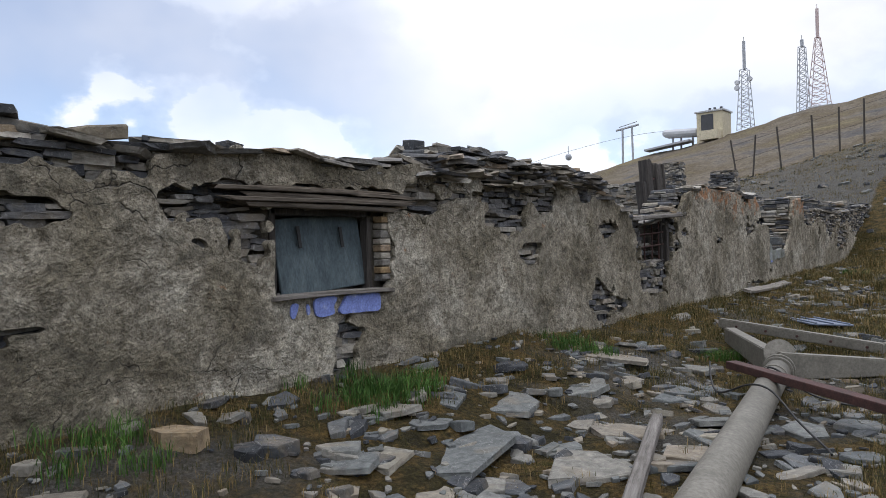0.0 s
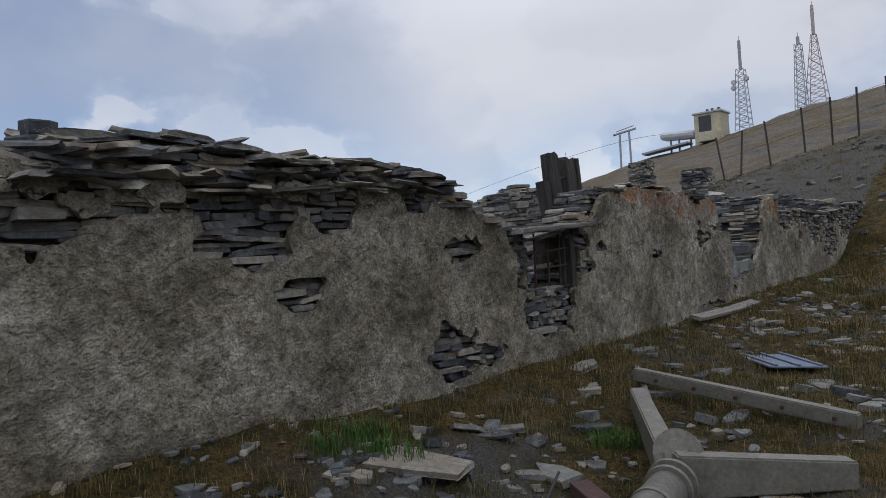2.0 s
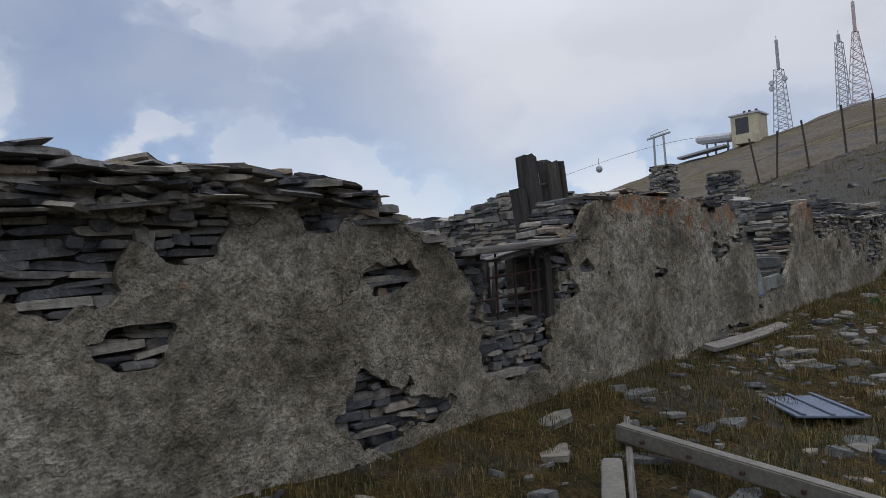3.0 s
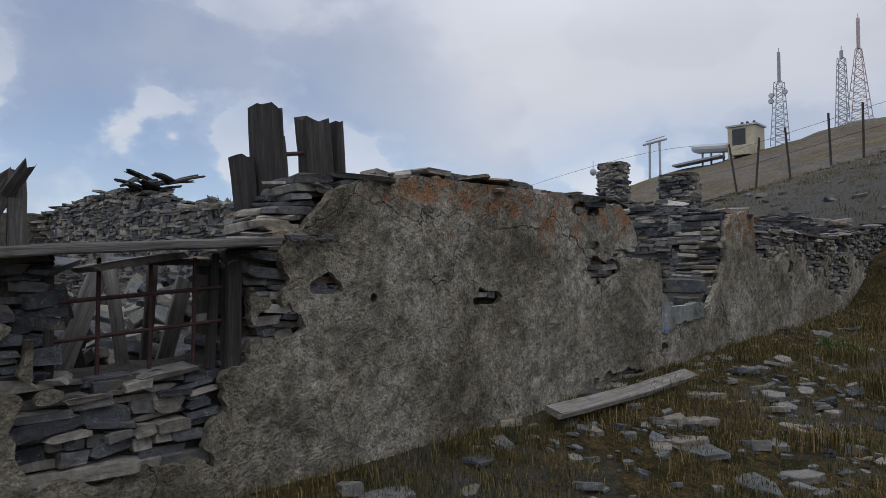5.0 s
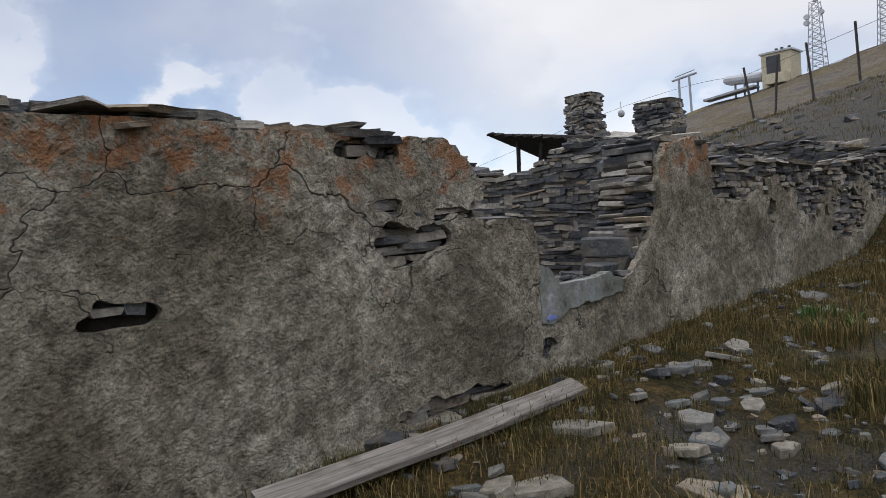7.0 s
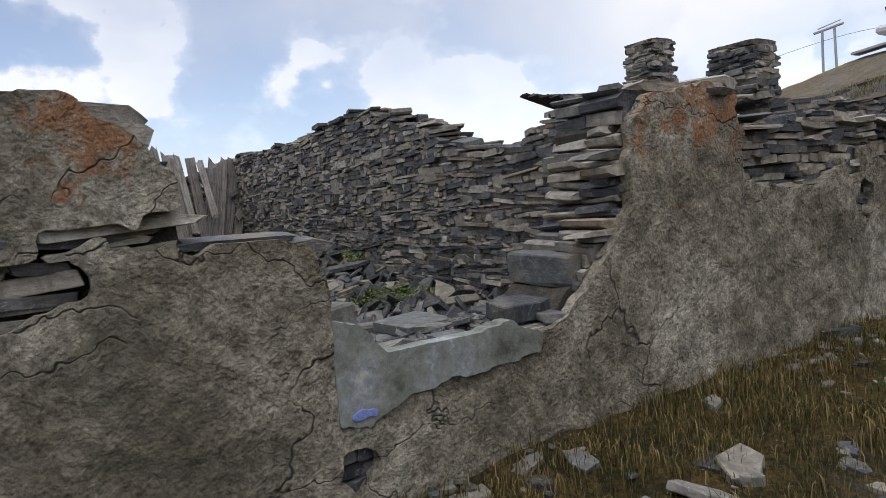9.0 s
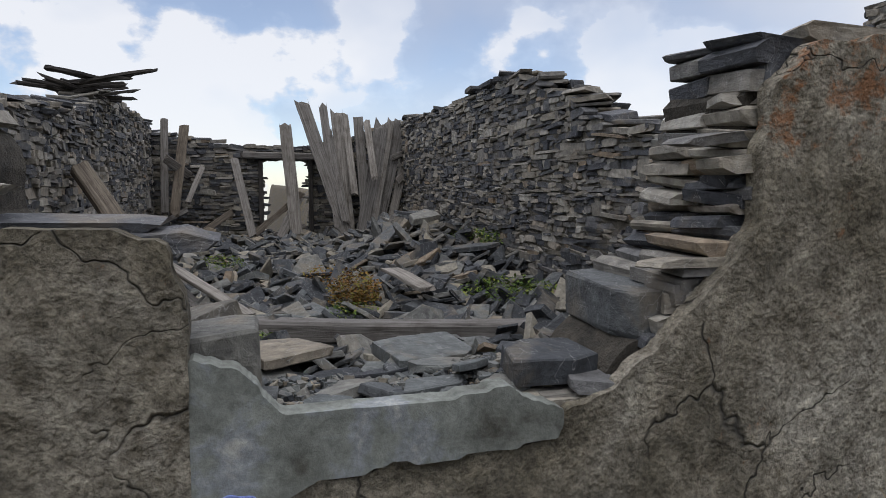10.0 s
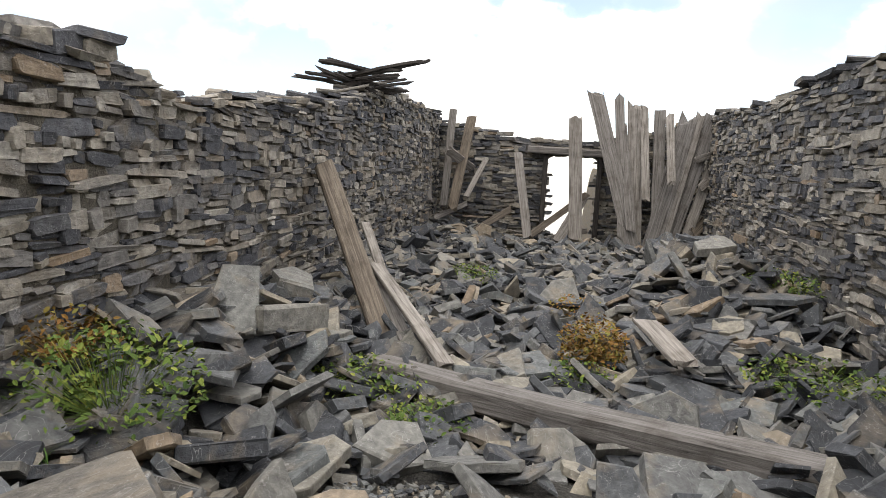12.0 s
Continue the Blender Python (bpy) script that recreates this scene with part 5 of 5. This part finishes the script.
# collapsed roof corners
roof = empty("collapsed_roof", "sagging remnant of slate roof on dark timbers", "roof")
for k in range(9):
    x = -9.6 + 0.24 * k
    board_mesh("roof_plank", (x, 19.6, 3.34 - 0.045 * k), (x + 0.1, 21.6, 2.75 - 0.04 * k), 0.24, 0.03, M_WOOD_DARK, pr, roof, (0, 0, 1))
for a, b in (((-9.9, 20.0, 3.36), (-7.5, 20.0, 2.98)), ((-9.5, 20.1, 0.5), (-9.3, 20.1, 3.3)), ((-9.1, 20.0, 0.5), (-8.6, 20.0, 3.2)), ((-7.9, 20.1, 0.5), (-7.8, 20.1, 3.05))):
    board_mesh("rafter", a, b, 0.07, 0.07, M_WOOD_DARK, pr, roof)
for k in range(16):
    m = Matrix.Translation((pr.uniform(-9.8, -7.6), pr.uniform(19.9, 21.2), 0)) @ pose(0, 0, 0, -15, 8, pr.uniform(-20, 20))
    m.translation.z = 3.42 - 0.17 * (m.translation.x + 9.8) - 0.29 * (m.translation.y - 19.7)
    pieces("slate", ME_SLAB[0], [(pr.randrange(16), m @ Matrix.Diagonal((0.5, 0.4, 0.03, 1)))], roof)
roof.location = (-0.7, 1.55, 0.12)
heap = empty("timber_heap", "splintered dark boards on the broken wall corner", "timber heap")
for k in range(20):
    a = Vector((-12.6 + pr.uniform(-0.5, 0.5), pr.uniform(12.65, 13.25), 2.95 + 0.014 * k))
    turn = pr.choice((2.0, 2.3, 2.7, 5.4)) + pr.uniform(-0.3, 0.3)
    b = a + Vector((0.6 * math.cos(turn), 0.62 * math.sin(turn), pr.uniform(0.0, 0.22)))
    board_mesh("splinter", a, b, pr.uniform(0.1, 0.2), 0.04, M_WOOD_DARK, pr, heap, (0, 0, 1), 0.01, 0.35)

wreck = empty("timber_wreck", "blackened broken roof timbers in the next room", "timber heap")
for k in range(12):
    a = (-8.8 + pr.uniform(-0.6, 0.5), 9.0 + pr.uniform(-0.5, 0.9), 1.2 + pr.uniform(0, 0.5))
    b = (-8.9 + pr.uniform(-0.5, 0.5), 9.6 + pr.uniform(-0.6, 0.8), 2.3 + pr.uniform(0, 0.55))
    board_mesh("charred_board", a, b, pr.uniform(0.1, 0.24), 0.06, M_WOOD_DARK, pr, wreck, (1, 0, 0), 0.01, 0.4)

# rubble in the room
rb = random.Random(81)
big_recs, small_recs = [], []


def room_z(x, y):
    heap_r = 0.8 * math.exp(-(((x + 11.6) / 1.9) ** 2 + ((y - 17.2) / 0.9) ** 2)) + 0.45 * math.exp(-(((x + 7.8) / 1.5) ** 2 + ((y - 13.5) / 0.7) ** 2))
    heap_r += 0.03 * math.exp(-(((x + 15.0) / 1.6) ** 2 + ((y - 16) / 2.0) ** 2))
    return ground_z(x, y) + heap_r * 0.9


for i in range(5200):
    x, y = -5.3 - 11.8 * rb.random() ** 0.9, rb.uniform(13.2, 18.1)
    if x > -7.0 and 14.75 < y < 17.0 and rb.random() < 0.93:
        continue
    s = rb.choice((0.12, 0.18, 0.24, 0.3, 0.38))
    lx, ly, lz = s * rb.uniform(1.0, 2.0), s * rb.uniform(0.7, 1.15), s * rb.uniform(0.07, 0.22)
    layer = rb.random()
    z = room_z(x, y) - 0.06 + layer * 0.16
    tilt = 20 if layer < 0.5 else 26
    m = Matrix.Translation((x, y, z)) @ pose(0, 0, 0, rb.gauss(0, tilt), rb.gauss(0, tilt), rb.uniform(0, 360)) @ Matrix.Diagonal((lx, ly, lz, 1))
    small_recs.append((rb.randrange(16), m))
for i in range(900):
    x, y = rb.uniform(-9.5, -4.7), rb.uniform(8.0, 12.5)
    s = rb.choice((0.15, 0.22, 0.3, 0.4))
    z = ground_z(x, y) + 0.25 * rb.random() + 0.5 * smooth(10.2, 12.3, y)
    m = Matrix.Translation((x, y, z)) @ pose(0, 0, 0, rb.gauss(0, 22), rb.gauss(0, 22), rb.uniform(0, 360)) @ Matrix.Diagonal((s * 1.3, s * 0.9, s * 0.25, 1))
    small_recs.append((rb.randrange(16), m))
for i in range(190):
    x, y = -6.1 - 9.5 * rb.random() ** 1.3, rb.uniform(13.3, 17.9)
    if x > -7.0 and 14.9 < y < 16.5:
        continue
    s = rb.uniform(0.35, 0.68)
    ob = slab_thing(x, y, room_z(x, y) + 0.08, s * rb.uniform(0.9, 1.4), s * rb.uniform(0.6, 0.9), s * rb.uniform(0.06, 0.16), rb.choice((0, 0, 0, 1)), rb.gauss(0, 22), rb.gauss(0, 22), rb.uniform(0, 360),
                    "large broken grey slate fallen from the walls", "fallen slates")
for x, y, lx, ly, lz in ((-7.9, 13.85, 0.85, 0.6, 0.3), (-7.1, 14.9, 0.65, 0.5, 0.2), (-6.9, 15.35, 0.55, 0.45, 0.08), (-6.6, 14.55, 0.5, 0.4, 0.16), (-7.7, 16.2, 0.7, 0.5, 0.12), (-6.6, 17.5, 0.8, 0.55, 0.3), (-9.0, 13.5, 0.7, 0.5, 0.3),
                         (-8.8, 15.4, 0.9, 0.7, 0.1), (-8.2, 15.5, 0.7, 0.6, 0.1), (-11.2, 17.3, 0.7, 0.5, 0.2), (-14.4, 17.6, 0.8, 0.5, 0.5), (-6.2, 16.9, 0.5, 0.4, 0.2)):
    slab_thing(x, y, room_z(x, y) + 0.1, lx, ly, lz * 0.55, rb.choice((0, 1)), rb.gauss(0, 12), rb.gauss(0, 12), rb.uniform(0, 360), "heavy angular slate block among the rubble", "heavy blocks")
rubble = joined("slate_rubble", SLABS, small_recs, M_RUBBLE)
tagged(rubble, "deep tumbled grey slate rubble filling the room", "rubble", kind="stuff")

# broken paving of flat slate beside the mast
for i in range(110):
    x, y = rb.uniform(-3.5, -0.7), rb.uniform(2.2, 6.4)
    if rb.random() < 0.3:
        x, y = rb.uniform(-3.9, -1.2), rb.uniform(6.4, 17)
    s = rb.uniform(0.16, 0.42)
    slab_thing(x, y, ground_z(x, y) - 0.002, s * rb.uniform(1.0, 1.5), s * rb.uniform(0.6, 0.9), rb.uniform(0.025, 0.05), rb.choice((0, 1, 1)), rb.gauss(0, 4), rb.gauss(0, 4), rb.uniform(0, 360),
               "broken flat slate bedded in grit and turf", "paving slates")

# chips on the turf and in the breach
chips, pale = [], []
for i in range(7500):
    y = rb.uniform(-1, 24)
    x = -4.1 + 5.4 * rb.random() ** 1.2
    d = fbm(x, y, 8, 0.9)
    scree = -3.6 < x < -0.3 and 2.0 < y < 6.2 and rb.random() < 0.9
    if not scree and (d < 0.08 and rb.random() < 0.92 or rb.random() < 0.35):
        continue
    s = rb.uniform(0.03, 0.11) if rb.random() < 0.8 else rb.uniform(0.1, 0.26)
    m = lay(x, y, s, 0, 10, 0.008) @ Matrix.Diagonal((s * rb.uniform(0.9, 1.7), s * rb.uniform(0.7, 1.1), s * rb.uniform(0.15, 0.35), 1))
    (pale if rb.random() < 0.4 else chips).append((rb.randrange(16), m))
for i in range(6000):
    x, y = rb.uniform(-6.8, -4.2), rb.uniform(14.7, 16.7)
    s = rb.uniform(0.015, 0.055)
    m = lay(x, y, s, 0, 18, 0.006) @ Matrix.Diagonal((s * 1.3, s, s * 0.5, 1))
    (pale if rb.random() < 0.6 else chips).append((rb.randrange(16), m))
for i in range(350):
    y = rb.uniform(24, 42)
    x = rb.uniform(-16, 10)
    s = rb.uniform(0.1, 0.45)
    m = lay(x, y, s, 0, 12, 0.02) @ Matrix.Diagonal((s * 1.4, s, s * 0.3, 1))
    (pale if rb.random() < 0.4 else chips).append((rb.randrange(16), m))
tagged(joined("slate_chips", SLABS, chips, M_RUBBLE), "scattered grey slate chips on turf", "gravel", kind="stuff")
tagged(joined("pale_chips", SLABS, pale, M_PALE), "scattered pale slate chips on turf", "gravel", kind="stuff")

# ---- plants ----
vr = random.Random(91)


def tuft(n, h, spread, w):
    verts, faces = [], []
    for i in range(n):
        a, l = vr.uniform(0, 6.28), h * vr.uniform(0.5, 1.0)
        bx, by = vr.gauss(0, spread * 0.4), vr.gauss(0, spread * 0.4)
        lean_ = vr.uniform(0.2, 0.9) * l
        dx, dy = math.cos(a), math.sin(a)
        px, py = -dy * w, dx * w
        k = len(verts)
        verts += [(bx - px, by - py, -0.02), (bx + px, by + py, -0.02), (bx + dx * lean_ * 0.35 + px * 0.8, by + dy * lean_ * 0.35 + py * 0.8, l * 0.6),
                  (bx + dx * lean_ * 0.35 - px * 0.8, by + dy * lean_ * 0.35 - py * 0.8, l * 0.6), (bx + dx * lean_, by + dy * lean_, l * vr.uniform(0.75, 1.0))]
        faces += [(k, k + 1, k + 2, k + 3), (k + 3, k + 2, k + 4)]
    return np.array(verts), faces


TUFTS = [tuft(16, 0.05, 0.16, 0.002) for _ in range(7)] + [tuft(20, 0.10, 0.12, 0.0018) for _ in range(2)]
LUSH = [tuft(34, 0.17, 0.14, 0.003) for _ in range(4)]


def leafy(n, h, spread, size):
    verts, faces = [], []
    for i in range(n):
        a, r = vr.uniform(0, 6.28), spread * math.sqrt(vr.random())
        x, y, z = r * math.cos(a), r * math.sin(a), h * vr.uniform(0.05, 1.0) * (1 - 0.5 * (r / spread) ** 2)
        s = size * vr.uniform(0.6, 1.3)
        m = Matrix.Translation((x, y, z)) @ pose(0, 0, 0, vr.uniform(-50, 50), vr.uniform(-50, 50), vr.uniform(0, 360))
        k = len(verts)
        for p in ((-0.5, 0, 0), (-0.15, 0.27, 0.05), (0.25, 0.22, 0.05), (0.55, 0, -0.04), (0.25, -0.22, 0.05), (-0.15, -0.27, 0.05)):
            verts.append(tuple(m @ (Vector(p) * s)))
        faces += [(k, k + 1, k + 2, k + 3), (k, k + 3, k + 4, k + 5)]
        if i % 4 == 0:
            k = len(verts)
            verts += [(x * 0.3 - 0.003, y * 0.3, 0), (x * 0.3 + 0.003, y * 0.3, 0), (x + 0.002, y, z), (x - 0.002, y, z)]
            faces.append((k, k + 1, k + 2, k + 3))
    return np.array(verts), faces


recs = []
for i in range(26000):
    y = -1 + 25 * vr.random() ** 0.8
    x = -4.08 + 6.0 * vr.random() ** 1.1
    d = fbm(x, y, 8, 0.9)
    near_wall = x < -3.7
    if -3.3 < x < -0.9 and 2.3 < y < 5.8 and vr.random() < 0.9:
        continue
    if d > 0.12 and not near_wall and vr.random() < 0.8:
        continue
    s = vr.uniform(0.6, 1.2) * (1.25 if y > 9 else 1.0)
    recs.append((vr.randrange(9), Matrix.Translation((x, y, ground_z(x, y))) @ pose(0, 0, 0, 0, 0, vr.uniform(0, 360)) @ Matrix.Diagonal((s, s, s, 1))))
for i in range(4200):
    y = 22 + 20 * vr.random()
    x = vr.uniform(-14, 9)
    s = vr.uniform(0.8, 1.9)
    recs.append((vr.randrange(9), Matrix.Translation((x, y, ground_z(x, y))) @ pose(0, 0, 0, 0, 0, vr.uniform(0, 360)) @ Matrix.Diagonal((s * 1.6, s * 1.6, s, 1))))
tagged(joined("grass", TUFTS, recs, M_GRASS), "short ochre and green alpine grass", "grass", kind="stuff")
recs = []
for cx, cy, n, sp in ((-3.65, 3.55, 26, 0.25), (-3.7, 3.2, 10, 0.3), (-3.6, 6.2, 14, 0.3), (-3.2, 17.6, 6, 0.3), (-2.7, 7.9, 10, 0.2), (-3.85, 1.6, 12, 0.3), (-5.9, 13.5, 6, 0.15)):
    for i in range(n):
        x, y = cx + vr.gauss(0, sp * 0.5), cy + vr.gauss(0, sp * 0.6)
        x = max(x, -4.02) if cx > -4.1 else x
        recs.append((vr.randrange(4), Matrix.Translation((x, y, ground_z(x, y))) @ pose(0, 0, 0, 0, 0, vr.uniform(0, 360))))
for cx, cy, n in ((-6.25, 15.15, 5), (-6.0, 15.9, 6), (-5.8, 16.3, 5), (-6.3, 16.5, 4), (-7.0, 16.9, 4)):
    for i in range(n):
        x, y = cx + vr.gauss(0, 0.12), cy + vr.gauss(0, 0.14)
        recs.append((vr.randrange(4), Matrix.Translation((x, y, ground_z(x, y) + 0.02)) @ pose(0, 0, 0, 0, 0, vr.uniform(0, 360)) @ Matrix.Diagonal((0.7, 0.7, 0.6, 1))))
tagged(joined("green_grass", LUSH, recs, M_LUSH), "lush green grass at the wall foot", "grass", kind="stuff")
for cx, cy in ((-2.3, 15.9), (-2.1, 16.3), (-2.9, 17.0), (-3.1, 19.5), (-3.3, 20.3), (-2.4, 13.9)):
    ob = joined("grass_clump", LUSH, [(vr.randrange(4), Matrix.Translation((cx + vr.gauss(0, 0.1), cy + vr.gauss(0, 0.1), ground_z(cx, cy))) @ Matrix.Diagonal((1.3, 1.3, 1.6, 1))) for _ in range(7)], M_GRASS)
    tagged(ob, "tall straw-coloured grass clump", "grass", "grass clumps")
for cx, cy, n, h, sp, mat, label in ((-6.35, 13.75, 190, 0.42, 0.42, M_GREEN, "bright green leafy weed among slates"), (-9.15, 16.0, 230, 0.42, 0.28, M_ORANGE, "orange autumn weed among slates"),
                                     (-8.75, 15.9, 60, 0.15, 0.3, M_GREEN, "low green weed among slates"), (-8.0, 14.5, 130, 0.16, 0.42, M_GREEN, "low green weed among slates"), (-12.3, 14.6, 110, 0.25, 0.35, M_GREEN, "low green weed among slates"),
                                     (-10.6, 17.8, 90, 0.22, 0.4, M_GREEN, "low green weed among slates"), (-8.6, 17.5, 150, 0.2, 0.5, M_GREEN, "low green weed among slates"), (-7.5, 15.0, 90, 0.18, 0.28, M_GREEN, "low green weed among slates"),
                                     (-10.7, 15.9, 60, 0.2, 0.3, M_ORANGE, "low yellowing weed among slates"), (-6.2, 15.9, 14, 0.14, 0.3, M_GREEN, "sparse small weed in gravel"), (-6.6, 13.35, 80, 0.3, 0.25, M_ORANGE, "reddish weed by the cross wall")):
    v, f = leafy(n * 5, h, sp, 0.036)
    z = room_z(cx, cy) + 0.06
    ob = mesh_object("weed", (v + np.array((0, 0, 0))).tolist(), f, mat)
    ob.matrix_world = Matrix.Translation((cx, cy, z))
    tagged(ob, label, "plant", "weeds", "stuff")

# ---- the hill's masts, station, fence ----
br = random.Random(101)


def lattice(name, x, y, z0, z1, w0, w1, mat, label, levels=9, tip=0.0):
    st = empty(name, label, "mast")
    t = 0.11
    for sx in (-1, 1):
        for sy in (-1, 1):
            rod("leg", (x + sx * w0, y + sy * w0, z0), (x + sx * w1, y + sy * w1, z1), t, mat, st, 5)
    for k in range(levels):
        f0, f1 = k / levels, (k + 1) / levels
        a, b = w0 + (w1 - w0) * f0, w0 + (w1 - w0) * f1
        za, zb = z0 + (z1 - z0) * f0, z0 + (z1 - z0) * f1
        for s in (-1, 1):
            rod("brace", (x - a, y + s * a, za), (x + b, y + s * b, zb), t * 0.6, mat, st, 4)
            rod("brace", (x + a, y + s * a, za), (x - b, y + s * b, zb), t * 0.6, mat, st, 4)
            rod("ring", (x - b, y + s * b, zb), (x + b, y + s * b, zb), t * 0.6, mat, st, 4)
    if tip:
        rod("aerial", (x, y, z1), (x, y, z1 + tip), 0.45, mat, st, 8)
        rod("spike", (x, y, z1 + tip), (x, y, z1 + tip + 1.2), 0.1, mat, st, 5)
    return st


mast_a = lattice("lattice_mast", -61.0, 200, 32.4, 49.5, 1.9, 1.0, M_STEEL_HAZED, "tall grey lattice telecom mast", 10, 8.0)
for dx, zz in ((-1.8, 46), (1.6, 46.5), (-1.9, 44.5)):
    rod("dish", (-61 + dx, 199.5, zz), (-61 + dx, 198.9, zz + 0.1), 0.7, M_WHITE, mast_a, 12)
mast_b = lattice("lattice_mast", -47.4, 205, 34, 54, 1.5, 0.8, M_STEEL_HAZED, "slender dark lattice mast with aerials", 12, 2.0)
mast_c = lattice("lattice_mast", -44.6, 210, 35, 57, 2.9, 0.6, M_STEEL_RED, "red and white tapering broadcast mast", 10, 8.0)
tagged(rod("pole", (-24.3, 200, 37), (-24.3, 200, 44), 0.18, M_STEEL_HAZED, None, 6), "thin grey pole on the ridge", "pole")
hut = empty("mast_hut", "small white hut by the masts", "hut")
thing_part("wall", M_WHITE, hut, [((6, 4, 3.0), Matrix.Translation((-42.6, 204, 35.5)), 0.1)])
station = empty("cable_station", "cream cable car building with dark opening", "building")
thing_part("wall", M_YELLOW, station, [((7.4, 7, 9.5), Matrix.Translation((-69.8, 200, 33.8)), 0.1)])
thing_part("roof", M_WHITE, station, [((8.2, 7.8, 0.5), Matrix.Translation((-69.8, 200, 38.8)), 0.05)])
# no hole in the wall: a near-black slab paints the opening's shade
thing_part("opening", M_DARK, station, [((3.4, 0.3, 5.0), Matrix.Translation((-70.4, 196.4, 35.4)), 0.0)], "dark garage opening")
for dx in (-1.0, 0.4, 2.2):
    thing_part("vent", M_DARK, station, [((0.6, 0.6, 1.3), Matrix.Translation((-69.8 + dx, 200, 39.6)), 0.0)])
thing_part("annex", M_YELLOW, station, [((5.0, 4, 2.6), Matrix.Translation((-69.0, 195, 31.6)), 0.05)])
terminal = empty("gondola_terminal", "grey gondola terminal canopy on columns", "lift station")
bm = bmesh.new()
box_bm(bm, 11.0, 5, 2.2, Matrix.Translation((-79.0, 200, 34.0)) @ pose(0, 0, 0, 0, 4, 0), 0.7)
part("canopy", bm, M_WHITE, terminal)
for dx in (-3, -0.5, 3):
    rod("column", (-79 + dx, 200, 28), (-79 + dx, 200, 33.2), 0.3, M_STEEL_HAZED, terminal, 6)
thing_part("deck", M_STEEL_HAZED, terminal, [((14, 4, 0.6), Matrix.Translation((-82.5, 198, 30.5)) @ pose(0, 0, 0, 0, -6, 0), 0.05)])
pyl = empty("gondola_pylon", "twin-legged steel gondola pylon with crossarm", "lift pylon")
for dx in (-1.6, 1.9):
    rod("leg", (-96.8 + dx, 200, 25), (-96.8 + dx * 0.9, 200, 38.0), 0.35, M_STEEL_HAZED, pyl, 8)
rod("crossarm", (-100.4, 200, 37.7), (-92.8, 200, 38.6), 0.35, M_STEEL_HAZED, pyl, 6)
rod("crossarm", (-99.4, 200, 38.6), (-93.4, 200, 39.6), 0.15, M_STEEL_HAZED, pyl, 6)
tagged(cable("lift_cable", [(-200, 200, 18), (-150, 200, 28), (-97, 200, 39), (-79, 200, 34.5)], 0.05, M_CABLE), "sagging steel gondola rope above the hill", "cable")
gond = empty("gondola", "small round gondola cabin on the rope", "gondola")
bm = bmesh.new()
bmesh.ops.create_icosphere(bm, subdivisions=2, radius=1.1, matrix=Matrix.Translation((-118, 200, 31.2)) @ Matrix.Diagonal((1, 1, 1.1, 1)))
part("cabin", bm, M_STEEL_HAZED, gond)
rod("hanger", (-118, 200, 32.2), (-118, 200, 34.9), 0.1, M_STEEL_HAZED, gond, 5)
for x, lean_x in ((-12.7, -0.35), (-11.9, 0.2), (-10.4, -0.2), (-8.8, -0.08), (-7.6, 0.0), (-6.5, 0.02), (-5.3, 0.0), (-4.0, 0.05), (-2.6, 0.0), (-1.2, 0.0), (0.3, 0.0), (1.8, 0.0)):
    z = ground_z(x, 40)
    ob = rod("fence_post", (x, 40, z - 0.2), (x + lean_x, 40, z + 2.3), 0.05, M_POST, None, 7)
    tagged(ob, "thin dark wooden fence post on the slope", "fence post", "fence posts")
for h in (1.1, 2.0):
    tagged(cable("fence_wire", [(-12.9, 40, ground_z(-12.7, 40) + h), (-8.8, 40, ground_z(-8.8, 40) + h), (-4, 40, ground_z(-4, 40) + h), (1.8, 40, ground_z(1.8, 40) + h)], 0.008, M_CABLE), "thin sagging wire of the hill fence", "wire")

# ---- stones of the walls ----
pieces("stone", ME_BLOCK, near_recs, wall_front)
joined("stones", BLOCKS_X, FRONT_REST, M_STONE, wall_front)
joined("pier_stones", BLOCKS_X, PIER, M_STONE, wall_front)


def split_wall(wall, recs, pick):
    a = [r for r in recs if pick(r[1].translation)][:280]
    got = {id(r) for r in a}
    pieces("stone", ME_BLOCK, a, wall)
    joined("stones", BLOCKS_X, [r for r in recs if id(r) not in got], M_STONE, wall)


split_wall(wall_left, LEFT_RECS, lambda p: p.x > -7.6 and p.y > 12.9)
split_wall(wall_right, RIGHT_RECS, lambda p: p.x > -8.5 and p.y < 18.4)
split_wall(wall_far, FAR_RECS, lambda p: True)
joined("stones", BLOCKS_X, END_RECS, M_STONE, wall_end)
joined("stones", BLOCKS_X, NEAR_RECS, M_STONE, wall_near)
